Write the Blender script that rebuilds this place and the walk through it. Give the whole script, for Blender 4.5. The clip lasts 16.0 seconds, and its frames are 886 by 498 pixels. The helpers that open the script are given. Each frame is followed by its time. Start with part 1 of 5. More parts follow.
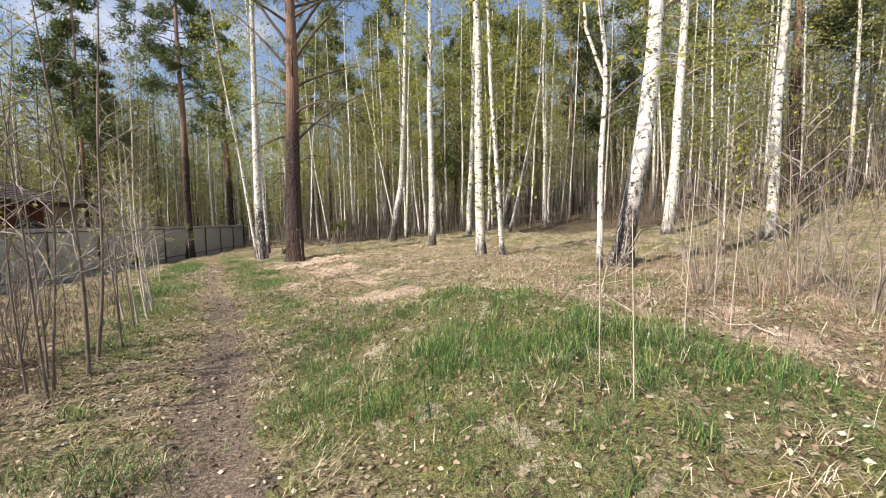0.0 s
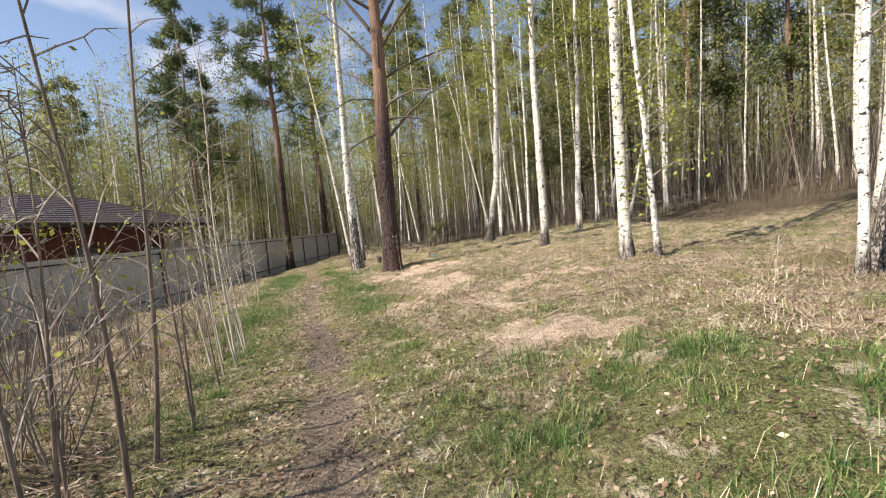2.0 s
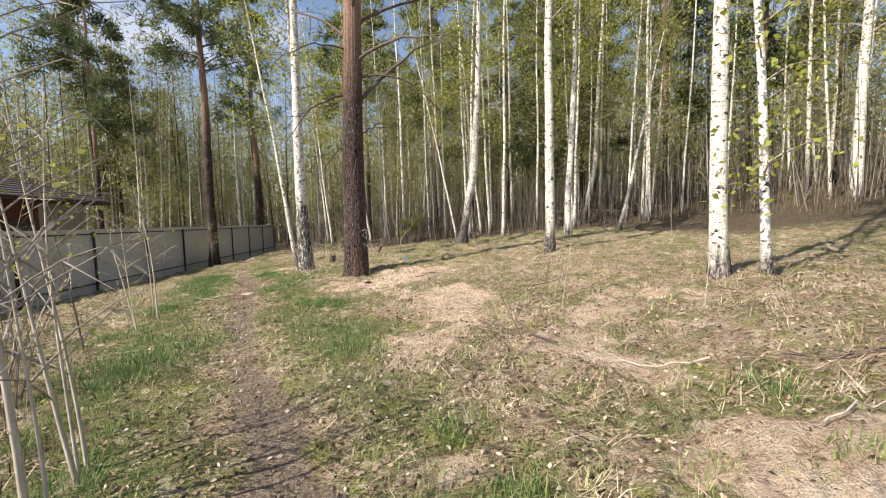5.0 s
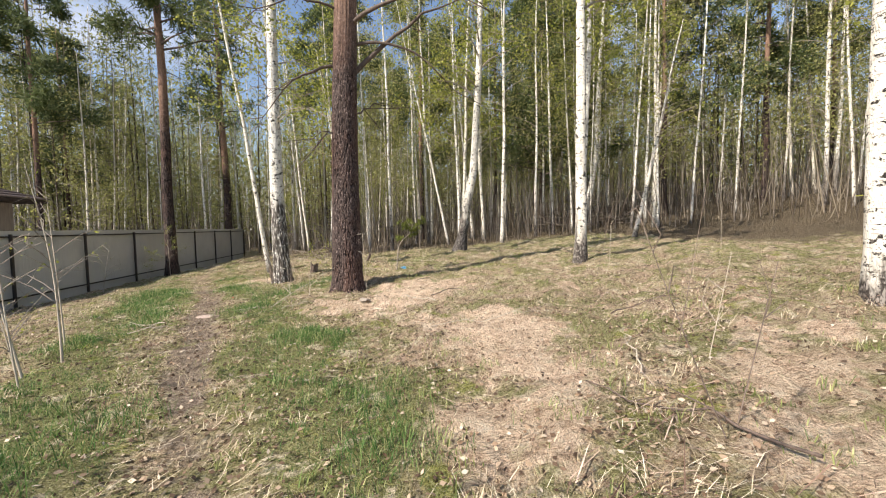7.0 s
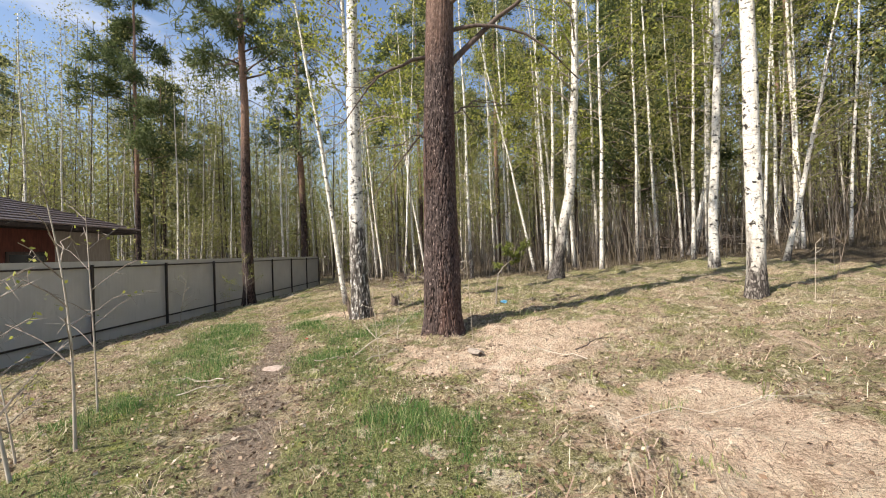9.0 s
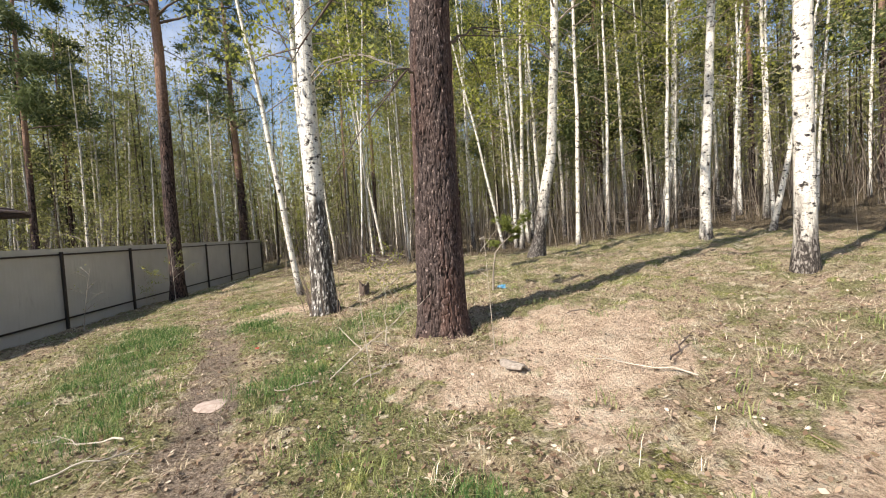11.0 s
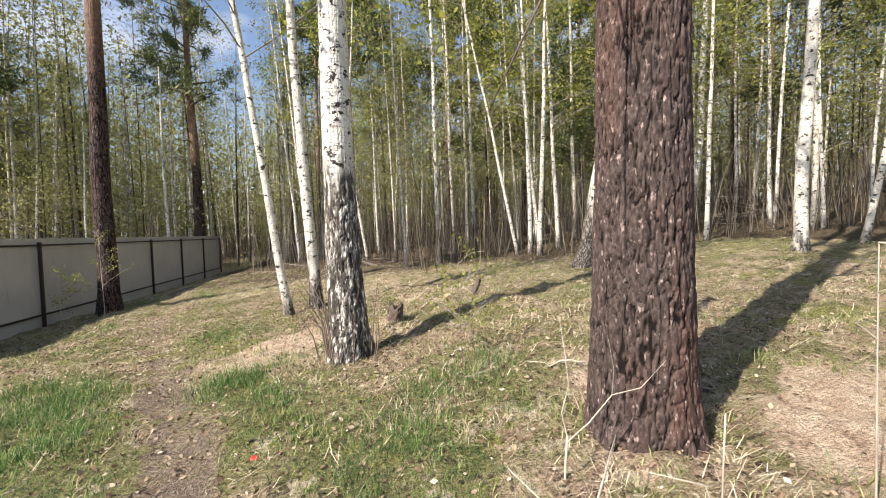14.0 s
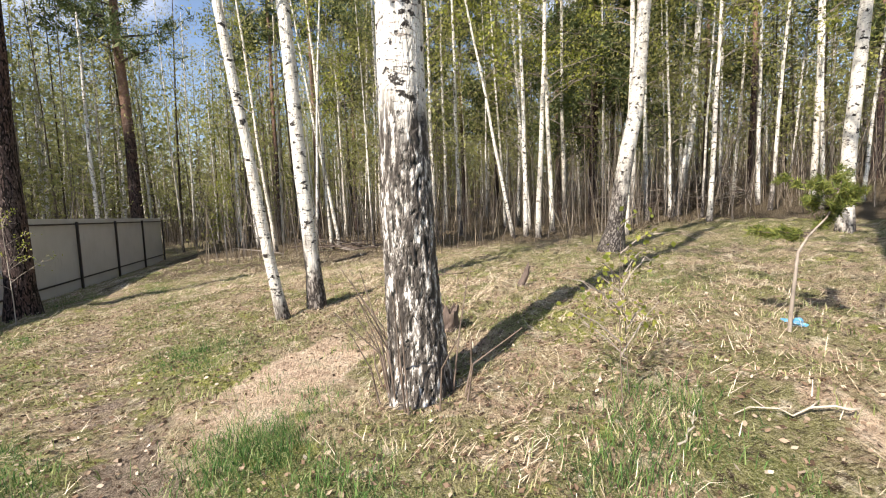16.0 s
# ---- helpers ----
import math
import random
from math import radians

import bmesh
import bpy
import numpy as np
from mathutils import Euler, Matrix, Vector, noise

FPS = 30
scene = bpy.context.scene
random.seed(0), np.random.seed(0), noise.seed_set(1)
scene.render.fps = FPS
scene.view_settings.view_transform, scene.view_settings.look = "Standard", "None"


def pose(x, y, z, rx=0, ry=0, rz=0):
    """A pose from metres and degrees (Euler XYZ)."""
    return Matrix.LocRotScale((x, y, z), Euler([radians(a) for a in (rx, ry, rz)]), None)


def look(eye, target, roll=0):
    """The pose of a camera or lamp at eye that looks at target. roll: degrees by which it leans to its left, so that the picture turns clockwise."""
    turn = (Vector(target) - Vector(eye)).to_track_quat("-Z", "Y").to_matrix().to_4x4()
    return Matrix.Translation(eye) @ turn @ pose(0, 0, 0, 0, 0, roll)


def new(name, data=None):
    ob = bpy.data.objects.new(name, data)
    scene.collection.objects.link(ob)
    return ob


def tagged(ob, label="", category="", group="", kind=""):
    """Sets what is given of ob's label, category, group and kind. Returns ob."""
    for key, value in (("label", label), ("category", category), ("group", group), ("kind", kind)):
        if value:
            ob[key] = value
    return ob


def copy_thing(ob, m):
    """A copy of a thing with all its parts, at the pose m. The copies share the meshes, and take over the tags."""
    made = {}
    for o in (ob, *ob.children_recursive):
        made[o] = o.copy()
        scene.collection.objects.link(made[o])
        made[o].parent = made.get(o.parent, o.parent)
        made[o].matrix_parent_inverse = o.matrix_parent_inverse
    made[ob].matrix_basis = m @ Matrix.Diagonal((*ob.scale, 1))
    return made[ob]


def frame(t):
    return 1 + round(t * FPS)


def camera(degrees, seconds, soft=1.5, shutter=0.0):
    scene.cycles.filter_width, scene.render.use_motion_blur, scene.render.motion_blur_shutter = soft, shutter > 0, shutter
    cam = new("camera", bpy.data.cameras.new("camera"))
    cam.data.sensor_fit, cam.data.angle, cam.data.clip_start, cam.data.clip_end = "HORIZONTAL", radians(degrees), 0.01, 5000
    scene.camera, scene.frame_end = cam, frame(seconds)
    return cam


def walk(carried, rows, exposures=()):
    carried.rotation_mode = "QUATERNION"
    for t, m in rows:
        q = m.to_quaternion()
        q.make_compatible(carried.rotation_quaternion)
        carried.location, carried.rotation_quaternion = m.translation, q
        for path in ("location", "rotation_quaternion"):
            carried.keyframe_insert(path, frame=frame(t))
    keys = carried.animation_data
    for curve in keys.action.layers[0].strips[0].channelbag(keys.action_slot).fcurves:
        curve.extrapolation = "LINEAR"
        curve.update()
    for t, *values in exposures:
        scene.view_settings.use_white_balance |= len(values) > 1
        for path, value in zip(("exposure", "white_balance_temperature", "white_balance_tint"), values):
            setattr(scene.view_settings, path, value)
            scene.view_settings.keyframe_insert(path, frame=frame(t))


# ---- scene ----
cam = camera(94.0, 16.0, 1.1)
METRES, EYE, TILT, LEAN, TURN = 17.4, 1.5, 0.0, 0.0, 0.0
ROWS = [
    (0.0, 0.0, 0.0, 0.0, -0.07, -3.77, 1.04),
    (0.5, -0.0097, 0.0322, -0.0002, 6.32, -4.18, 1.02),
    (1.0, -0.0235, 0.0661, 0.0012, 15.25, -4.34, 2.18),
    (1.5, -0.0468, 0.0934, 0.0034, 16.53, -4.75, 3.06),
    (2.0, -0.0596, 0.1165, 0.0079, 11.16, -3.74, 4.9),
    (2.5, -0.0695, 0.1418, 0.0079, 5.09, -4.23, 5.76),
    (3.0, -0.0888, 0.166, 0.0041, -0.2, -5.22, 3.94),
    (3.5, -0.1026, 0.1959, -0.0006, 0.54, -4.56, 2.81),
    (4.0, -0.1222, 0.2296, -0.0035, 2.86, -3.99, 2.63),
    (4.5, -0.1428, 0.2576, 0.0001, 3.39, -4.05, 1.88),
    (7.0, -0.2137, 0.4022, -0.0042, -0.59, -3.14, 1.08),
    (7.5, -0.2226, 0.43, -0.005, -0.57, -2.94, 1.35),
    (8.0, -0.2321, 0.4601, -0.0004, 5.33, -1.8, 2.78),
    (8.5, -0.2529, 0.4842, -0.0036, 8.62, -1.74, 2.02),
    (9.0, -0.2672, 0.5112, -0.0038, 8.33, 0.64, 1.82),
    (9.5, -0.2762, 0.5372, -0.0029, 7.4, 0.55, 3.64),
    (12.0, -0.3492, 0.6534, -0.0063, -1.11, -3.75, 1.7),
    (12.5, -0.3629, 0.6819, -0.0045, 1.56, -3.29, 2.76),
    (13.0, -0.3827, 0.7089, -0.0063, 0.18, -3.6, 1.95),
    (13.5, -0.3982, 0.7354, -0.0054, -2.0, -2.87, 1.35),
    (14.0, -0.4146, 0.7662, -0.0045, -4.25, -2.38, 1.54),
    (14.5, -0.4357, 0.7895, -0.0033, -8.36, -4.61, 1.37),
    (15.0, -0.4507, 0.8149, -0.0078, -7.47, -5.81, 2.76),
    (15.5, -0.4645, 0.8403, -0.008, -7.46, -5.86, 3.2),
    (16.0, -0.48, 0.8661, -0.0066, -10.81, -4.96, 1.57),
]
walk(cam, [(t, pose(0, 0, EYE, TILT, LEAN, TURN) @ pose(METRES * x, METRES * y, METRES * z, 90 + pitch, roll, yaw)) for t, x, y, z, yaw, pitch, roll in ROWS], exposures=((0.0, 0.68, 6750, 14), (9.0, 0.76, 6700, 13), (12.5, 0.78, 6650, 13), (16.0, 0.92, 6650, 14)))

# ---- world, sun ----
SUN_TO = Vector((-0.80, -0.60, 0.0)).normalized()
SUN_ELEVATION = radians(41)
world = bpy.data.worlds.new("sky")
scene.world = world
world.use_nodes = True
wn = world.node_tree
wn.nodes.clear()
sky = wn.nodes.new("ShaderNodeTexSky")
sky.sky_type = "NISHITA"
sky.sun_disc = False
sky.sun_elevation = SUN_ELEVATION
sky.sun_rotation = math.atan2(SUN_TO.x, SUN_TO.y)
sky.dust_density = 0.6
wbg = wn.nodes.new("ShaderNodeBackground")
wbg.inputs["Strength"].default_value = 0.115
wco = wn.nodes.new("ShaderNodeTexCoord")
wmp = wn.nodes.new("ShaderNodeMapping")
wmp.inputs["Scale"].default_value = (1.0, 1.0, 2.4)
cloud = wn.nodes.new("ShaderNodeTexNoise")
cloud.inputs["Scale"].default_value = 2.6
cloud.inputs["Detail"].default_value = 6
ramp = wn.nodes.new("ShaderNodeValToRGB")
ramp.color_ramp.elements[0].position, ramp.color_ramp.elements[1].position = 0.56, 0.8
wmix = wn.nodes.new("ShaderNodeMixRGB")
wmix.inputs["Color2"].default_value = (6.0, 6.1, 6.4, 1)
wout = wn.nodes.new("ShaderNodeOutputWorld")
wn.links.new(wco.outputs["Generated"], wmp.inputs["Vector"])
wn.links.new(wmp.outputs["Vector"], cloud.inputs["Vector"])
wn.links.new(cloud.outputs["Fac"], ramp.inputs["Fac"])
wn.links.new(ramp.outputs["Color"], wmix.inputs["Fac"])
wn.links.new(sky.outputs["Color"], wmix.inputs["Color1"])
wn.links.new(wmix.outputs["Color"], wbg.inputs["Color"])
wn.links.new(wbg.outputs["Background"], wout.inputs["Surface"])
sun = new("sun", bpy.data.lights.new("sun", "SUN"))
sun.data.energy, sun.data.angle, sun.data.color = 5.0, radians(0.6), (1.0, 0.93, 0.8)
to_sun = Vector((SUN_TO.x * math.cos(SUN_ELEVATION), SUN_TO.y * math.cos(SUN_ELEVATION), math.sin(SUN_ELEVATION)))
sun.matrix_world = look(to_sun * 50, (0, 0, 0))

# ---- materials ----


class Mat:
    """A node material under construction."""

    def __init__(self, name, rough=0.8, spec=0.3):
        self.m = bpy.data.materials.new(name)
        self.m.use_nodes = True
        self.t = self.m.node_tree
        self.b = self.t.nodes["Principled BSDF"]
        self.b.inputs["Roughness"].default_value = rough
        self.b.inputs["Specular IOR Level"].default_value = spec

    def node(self, kind, **props):
        n = self.t.nodes.new(kind)
        for k, v in props.items():
            n.inputs[k].default_value = v
        return n

    def link(self, a, b):
        self.t.links.new(a, b)

    def coords(self, scale=(1, 1, 1), which="Object"):
        c, m = self.node("ShaderNodeTexCoord"), self.node("ShaderNodeMapping", Scale=scale)
        self.link(c.outputs[which], m.inputs["Vector"])
        return m.outputs["Vector"]

    def noise(self, vec, scale, detail=4, rough=0.6):
        n = self.node("ShaderNodeTexNoise", Scale=scale, Detail=detail, Roughness=rough)
        self.link(vec, n.inputs["Vector"])
        return n.outputs["Fac"]

    def cracks(self, stretch, scale, width):
        """0 in wavering cracks, 1 on the plates between them."""
        n = self.noise(self.coords(stretch), scale, 2, 0.55)
        return self.step(self.math("ABSOLUTE", self.math("SUBTRACT", n, 0.5), 0.0), 0.0, width)

    def ramp(self, fac, stops):
        r = self.node("ShaderNodeValToRGB")
        e = r.color_ramp.elements
        while len(e) < len(stops):
            e.new(0.5)
        for el, (p, c) in zip(e, stops):
            el.position, el.color = p, (*c, 1) if len(c) == 3 else c
        self.link(fac, r.inputs["Fac"])
        return r.outputs["Color"]

    def step(self, fac, lo, hi):
        n = self.node("ShaderNodeMapRange")
        n.inputs["From Min"].default_value, n.inputs["From Max"].default_value = lo, hi
        self.link(fac, n.inputs["Value"])
        return n.outputs["Result"]

    def math(self, op, a, b):
        n = self.node("ShaderNodeMath")
        n.operation = op
        for s, v in zip(n.inputs, (a, b)):
            if isinstance(v, (int, float)):
                s.default_value = v
            else:
                self.link(v, s)
        return n.outputs[0]

    def mix(self, fac, a, b, blend="MIX"):
        n = self.node("ShaderNodeMixRGB")
        n.blend_type = blend
        for s, v in zip(n.inputs, (fac, a, b)):
            if isinstance(v, (int, float)):
                s.default_value = v
            elif isinstance(v, tuple):
                s.default_value = (*v, 1)
            else:
                self.link(v, s)
        return n.outputs["Color"]

    def attr(self, name):
        n = self.node("ShaderNodeAttribute")
        n.attribute_name = name
        return n.outputs["Fac"]

    def island(self):
        return self.node("ShaderNodeNewGeometry").outputs["Random Per Island"]

    def each(self):
        return self.node("ShaderNodeObjectInfo").outputs["Random"]

    def height(self):
        c, s = self.node("ShaderNodeTexCoord"), self.node("ShaderNodeSeparateXYZ")
        self.link(c.outputs["Object"], s.inputs["Vector"])
        return s.outputs["Z"]

    def colour(self, c):
        if isinstance(c, tuple):
            self.b.inputs["Base Color"].default_value = (*c, 1)
        else:
            self.link(c, self.b.inputs["Base Color"])
        return self

    def bump(self, h, strength=0.5, distance=0.02):
        n = self.node("ShaderNodeBump", Strength=strength, Distance=distance)
        self.link(h, n.inputs["Height"])
        self.link(n.outputs["Normal"], self.b.inputs["Normal"])
        return self

    def thin(self, colour, amount):
        """Lets light through, as a leaf does."""
        tr, mx = self.node("ShaderNodeBsdfTranslucent"), self.node("ShaderNodeMixShader", Fac=amount)
        self.link(colour, tr.inputs["Color"])
        self.link(self.b.outputs["BSDF"], mx.inputs[1])
        self.link(tr.outputs["BSDF"], mx.inputs[2])
        out = [n for n in self.t.nodes if n.type == "OUTPUT_MATERIAL"][0]
        self.link(mx.outputs["Shader"], out.inputs["Surface"])
        return self


def ground_material():
    """Matted straw, dead leaves and humus, moss, sand and a trodden path."""
    k = Mat("forest_soil", 0.95, 0.1)
    v = k.coords()
    fine, mid, big = k.noise(v, 38, 6, 0.7), k.noise(v, 5.5, 5), k.noise(v, 0.7, 3)
    clump = k.noise(v, 11, 6, 0.72)
    # fibres that run in two directions, by turns
    fib_a = k.noise(k.coords((70, 9, 20)), 1.0, 5, 0.65)
    fib_b = k.noise(k.coords((11, 80, 20)), 1.0, 5, 0.65)
    fibre = k.mix(k.step(k.noise(v, 3.1, 3), 0.47, 0.53), fib_a, fib_b)
    straw = k.ramp(fibre, [(0.3, (0.075, 0.05, 0.03)), (0.42, (0.33, 0.25, 0.15)), (0.54, (0.62, 0.51, 0.33)), (0.68, (0.86, 0.76, 0.56))])
    rust = k.ramp(fine, [(0.3, (0.09, 0.05, 0.035)), (0.45, (0.4, 0.27, 0.19)), (0.66, (0.78, 0.61, 0.48))])
    col = k.mix(k.step(mid, 0.44, 0.58), straw, rust)
    moss = k.ramp(fine, [(0.3, (0.045, 0.055, 0.015)), (0.5, (0.2, 0.22, 0.07)), (0.7, (0.47, 0.46, 0.2))])
    col = k.mix(k.step(k.math("ADD", k.attr("green"), k.math("MULTIPLY", k.math("SUBTRACT", mid, 0.5), 1.1)), 0.25, 0.75), col, moss)
    olive = k.ramp(fine, [(0.3, (0.07, 0.07, 0.025)), (0.48, (0.25, 0.245, 0.1)), (0.7, (0.5, 0.48, 0.24))])
    col = k.mix(k.step(k.noise(v, 1.7, 6, 0.65), 0.46, 0.55), col, olive)
    # cushions of bright moss and mats of bleached grass
    cushion = k.ramp(fine, [(0.3, (0.12, 0.13, 0.025)), (0.55, (0.36, 0.37, 0.1)), (0.75, (0.58, 0.56, 0.24))])
    col = k.mix(k.step(k.math("ADD", k.noise(v, 2.3, 5, 0.6), k.math("MULTIPLY", k.attr("moss"), 0.16)), 0.59, 0.65), col, cushion)
    mat = k.ramp(fibre, [(0.3, (0.3, 0.23, 0.14)), (0.48, (0.7, 0.6, 0.42)), (0.65, (0.9, 0.82, 0.64))])
    col = k.mix(k.step(k.noise(v, 3.7, 5, 0.65), 0.57, 0.63), col, mat)
    sand = k.ramp(k.mix(0.45, k.noise(v, 6, 6, 0.7), fine), [(0.36, (0.3, 0.18, 0.12)), (0.44, (0.66, 0.47, 0.34)), (0.52, (0.88, 0.68, 0.51)), (0.62, (0.93, 0.8, 0.64))])
    col = k.mix(k.step(k.math("ADD", k.attr("bare"), k.math("MULTIPLY", k.math("SUBTRACT", mid, 0.5), 1.3)), 0.38, 0.62), col, sand)
    # dark humus between the mats
    col = k.mix(k.math("MULTIPLY", k.step(clump, 0.55, 0.63), k.step(k.attr("bare"), 0.9, 0.3)), col, (0.065, 0.046, 0.03))
    dirt = k.ramp(fine, [(0.28, (0.08, 0.055, 0.042)), (0.48, (0.28, 0.21, 0.165)), (0.72, (0.58, 0.48, 0.4))])
    col = k.mix(k.step(k.math("ADD", k.attr("path"), k.math("MULTIPLY", k.math("SUBTRACT", mid, 0.5), 1.2)), 0.38, 0.66), col, dirt)
    col = k.mix(k.step(big, 0.35, 0.7), col, k.mix(0.25, col, (0.3, 0.26, 0.15)))
    floor = k.ramp(fine, [(0.3, (0.04, 0.028, 0.02)), (0.5, (0.12, 0.09, 0.058)), (0.72, (0.3, 0.245, 0.155))])
    col = k.mix(k.step(k.math("ADD", k.attr("litter"), k.math("MULTIPLY", k.math("SUBTRACT", mid, 0.5), 0.9)), 0.3, 0.75), col, floor)
    speck = k.noise(v, 110, 3, 0.7)
    col = k.mix(k.step(speck, 0.52, 0.66), col, k.mix(0.65, col, (0.05, 0.036, 0.025)))
    col = k.mix(k.step(speck, 0.46, 0.34), col, k.mix(0.4, col, (0.88, 0.8, 0.66)))
    k.colour(col)
    return k.bump(k.math("ADD", k.math("ADD", fine, fibre), k.math("MULTIPLY", clump, -2.2)), 1.0, 0.06).m


def blade_material(name, stops, through_light):
    k = Mat(name, 0.6, 0.25)
    c = k.ramp(k.island(), stops)
    k.colour(c)
    return k.thin(c, through_light).m if through_light else k.m


def birch_material(name, dark_to=0.8, dark_over=0.9, hero=False):
    """White bark with dark streaks across it, black and cracked towards the foot."""
    k = Mat(name, 0.75, 0.25)
    h = k.height()
    base = k.ramp(k.noise(k.coords((3, 3, 1.2)), 4, 5), [(0.3, (0.55, 0.52, 0.47)), (0.55, (0.8, 0.78, 0.74)), (0.8, (0.86, 0.85, 0.82))])
    tint = k.mix(k.each(), (1.0, 1.0, 1.0), (0.86, 0.8, 0.68))
    base = k.mix(0.55, base, tint, "MULTIPLY")
    lent = k.noise(k.coords((2.2, 2.2, 22)), 2.4, 3, 0.5)
    marks = k.noise(k.coords((6, 6, 9.5)), 1.3, 6, 0.7)
    col = k.mix(k.math("MULTIPLY", k.step(lent, 0.6, 0.66), k.step(k.noise(k.coords((3, 3, 1.5)), 1.3, 3), 0.42, 0.58)), base, (0.3, 0.26, 0.23))
    col = k.mix(k.step(marks, 0.562, 0.592), col, (0.03, 0.026, 0.024))
    col = k.mix(k.step(k.noise(k.coords((16, 16, 30)), 1.5, 4, 0.6), 0.6, 0.64), col, (0.07, 0.06, 0.055))
    crack = k.cracks((1, 1, 0.35), 24, 0.11)
    rough = k.ramp(crack, [(0.0, (0.018, 0.015, 0.013)), (0.4, (0.06, 0.05, 0.044)), (0.85, (0.11, 0.095, 0.085)), (1.0, (0.24, 0.215, 0.195))])
    if hero:
        streak = k.noise(k.coords((11, 11, 2.6)), 2.0, 6, 0.75)
        plates = k.ramp(streak, [(0.35, (0.035, 0.03, 0.027)), (0.49, (0.09, 0.078, 0.068)), (0.55, (0.28, 0.255, 0.23)), (0.6, (0.76, 0.74, 0.7))])
        rough = k.mix(k.step(k.attr("plate"), 0.3, 0.62), (0.016, 0.018, 0.016), plates)
    patch = k.noise(k.coords((4.5, 4.5, 1.1)), 1.7, 5, 0.6)
    level = k.math("ADD", h, k.math("MULTIPLY", k.math("SUBTRACT", patch, 0.5), -3.2 * dark_over))
    col = k.mix(k.step(level, dark_to + dark_over * 0.5, dark_to - dark_over * 0.5), col, rough)
    k.colour(col)
    return k.bump(k.math("ADD", marks, crack), 0.6, 0.012).m


def pine_material(name, orange_from=5.0, hero=False):
    """Dark furrowed plates below, thin orange bark above."""
    k = Mat(name, 0.9, 0.15)
    h = k.height()
    if hero:
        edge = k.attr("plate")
    else:
        edge = k.cracks((1, 1, 0.22), 17, 0.09)
    fine = k.noise(k.coords((1, 1, 0.45)), 40, 5, 0.7)
    flake = k.noise(k.coords((1, 1, 0.36)), 19, 3)
    plate = k.ramp(fine, [(0.3, (0.028, 0.02, 0.019)), (0.5, (0.07, 0.052, 0.048)), (0.7, (0.155, 0.12, 0.112))])
    plate = k.mix(k.math("MULTIPLY", k.step(k.noise(k.coords((1, 1, 0.3)), 2.3, 3), 0.45, 0.65), 0.4), plate, k.ramp(fine, [(0.3, (0.06, 0.028, 0.02)), (0.7, (0.24, 0.12, 0.085))]))
    chip = k.noise(k.coords((1, 1, 0.45)), 34, 3, 0.6)
    plate = k.mix(k.step(chip, 0.61, 0.7), plate, (0.36, 0.275, 0.25))
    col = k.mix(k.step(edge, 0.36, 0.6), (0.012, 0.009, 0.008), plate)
    upper = k.ramp(fine, [(0.3, (0.14, 0.085, 0.062)), (0.55, (0.31, 0.195, 0.145)), (0.75, (0.46, 0.33, 0.26))])
    rise = k.math("ADD", h, k.math("MULTIPLY", flake, 2.0))
    col = k.mix(k.step(rise, orange_from, orange_from + 2.5), col, upper)
    k.colour(col)
    return k.bump(k.math("ADD", fine, edge), 0.8, 0.015).m


def plain_wood(name, a, b, scale=30, rough=0.8):
    k = Mat(name, rough, 0.2)
    n = k.noise(k.coords((1, 1, 0.15)), scale, 5)
    k.colour(k.ramp(n, [(0.3, a), (0.7, b)]))
    return k.bump(n, 0.4, 0.006).m


M_GROUND = ground_material()
M_GREEN = blade_material("green_grass", [(0.0, (0.03, 0.085, 0.025)), (0.45, (0.085, 0.18, 0.045)), (0.8, (0.19, 0.3, 0.085)), (1.0, (0.55, 0.52, 0.28))], 0.35)
M_OLIVE = blade_material("short_grass", [(0.0, (0.12, 0.16, 0.05)), (0.5, (0.26, 0.3, 0.1)), (1.0, (0.5, 0.49, 0.24))], 0.3)
M_STRAW = blade_material("dry_grass", [(0.0, (0.1, 0.065, 0.04)), (0.3, (0.4, 0.31, 0.2)), (0.65, (0.7, 0.58, 0.41)), (1.0, (0.9, 0.82, 0.65))], 0.15)
M_LITTER = blade_material("dead_leaves", [(0.0, (0.06, 0.038, 0.026)), (0.5, (0.22, 0.145, 0.095)), (0.85, (0.42, 0.32, 0.23)), (1.0, (0.66, 0.57, 0.46))], 0.1)
M_WEED = blade_material("dry_weeds", [(0.0, (0.07, 0.042, 0.032)), (0.5, (0.2, 0.125, 0.09)), (1.0, (0.44, 0.32, 0.23))], 0.0)
M_DEBRIS = blade_material("dead_stalks", [(0.0, (0.06, 0.036, 0.026)), (0.4, (0.26, 0.165, 0.12)), (0.75, (0.5, 0.36, 0.28)), (1.0, (0.66, 0.52, 0.42))], 0.0)
M_LEAF = blade_material("birch_leaves", [(0.0, (0.15, 0.18, 0.035)), (0.5, (0.28, 0.31, 0.06)), (1.0, (0.45, 0.45, 0.11))], 0.45)
M_FARLEAF = blade_material("wood_leaves", [(0.0, (0.17, 0.18, 0.06)), (0.5, (0.315, 0.32, 0.115)), (1.0, (0.48, 0.47, 0.19))], 0.5)
M_NEEDLE = blade_material("pine_needles", [(0.0, (0.06, 0.085, 0.035)), (0.6, (0.115, 0.15, 0.06)), (1.0, (0.21, 0.24, 0.1))], 0.3)
M_NEEDLE_YOUNG = blade_material("young_needles", [(0.0, (0.07, 0.1, 0.025)), (1.0, (0.24, 0.26, 0.06))], 0.2)
M_BIRCH = birch_material("birch_bark", 0.35, 0.5)
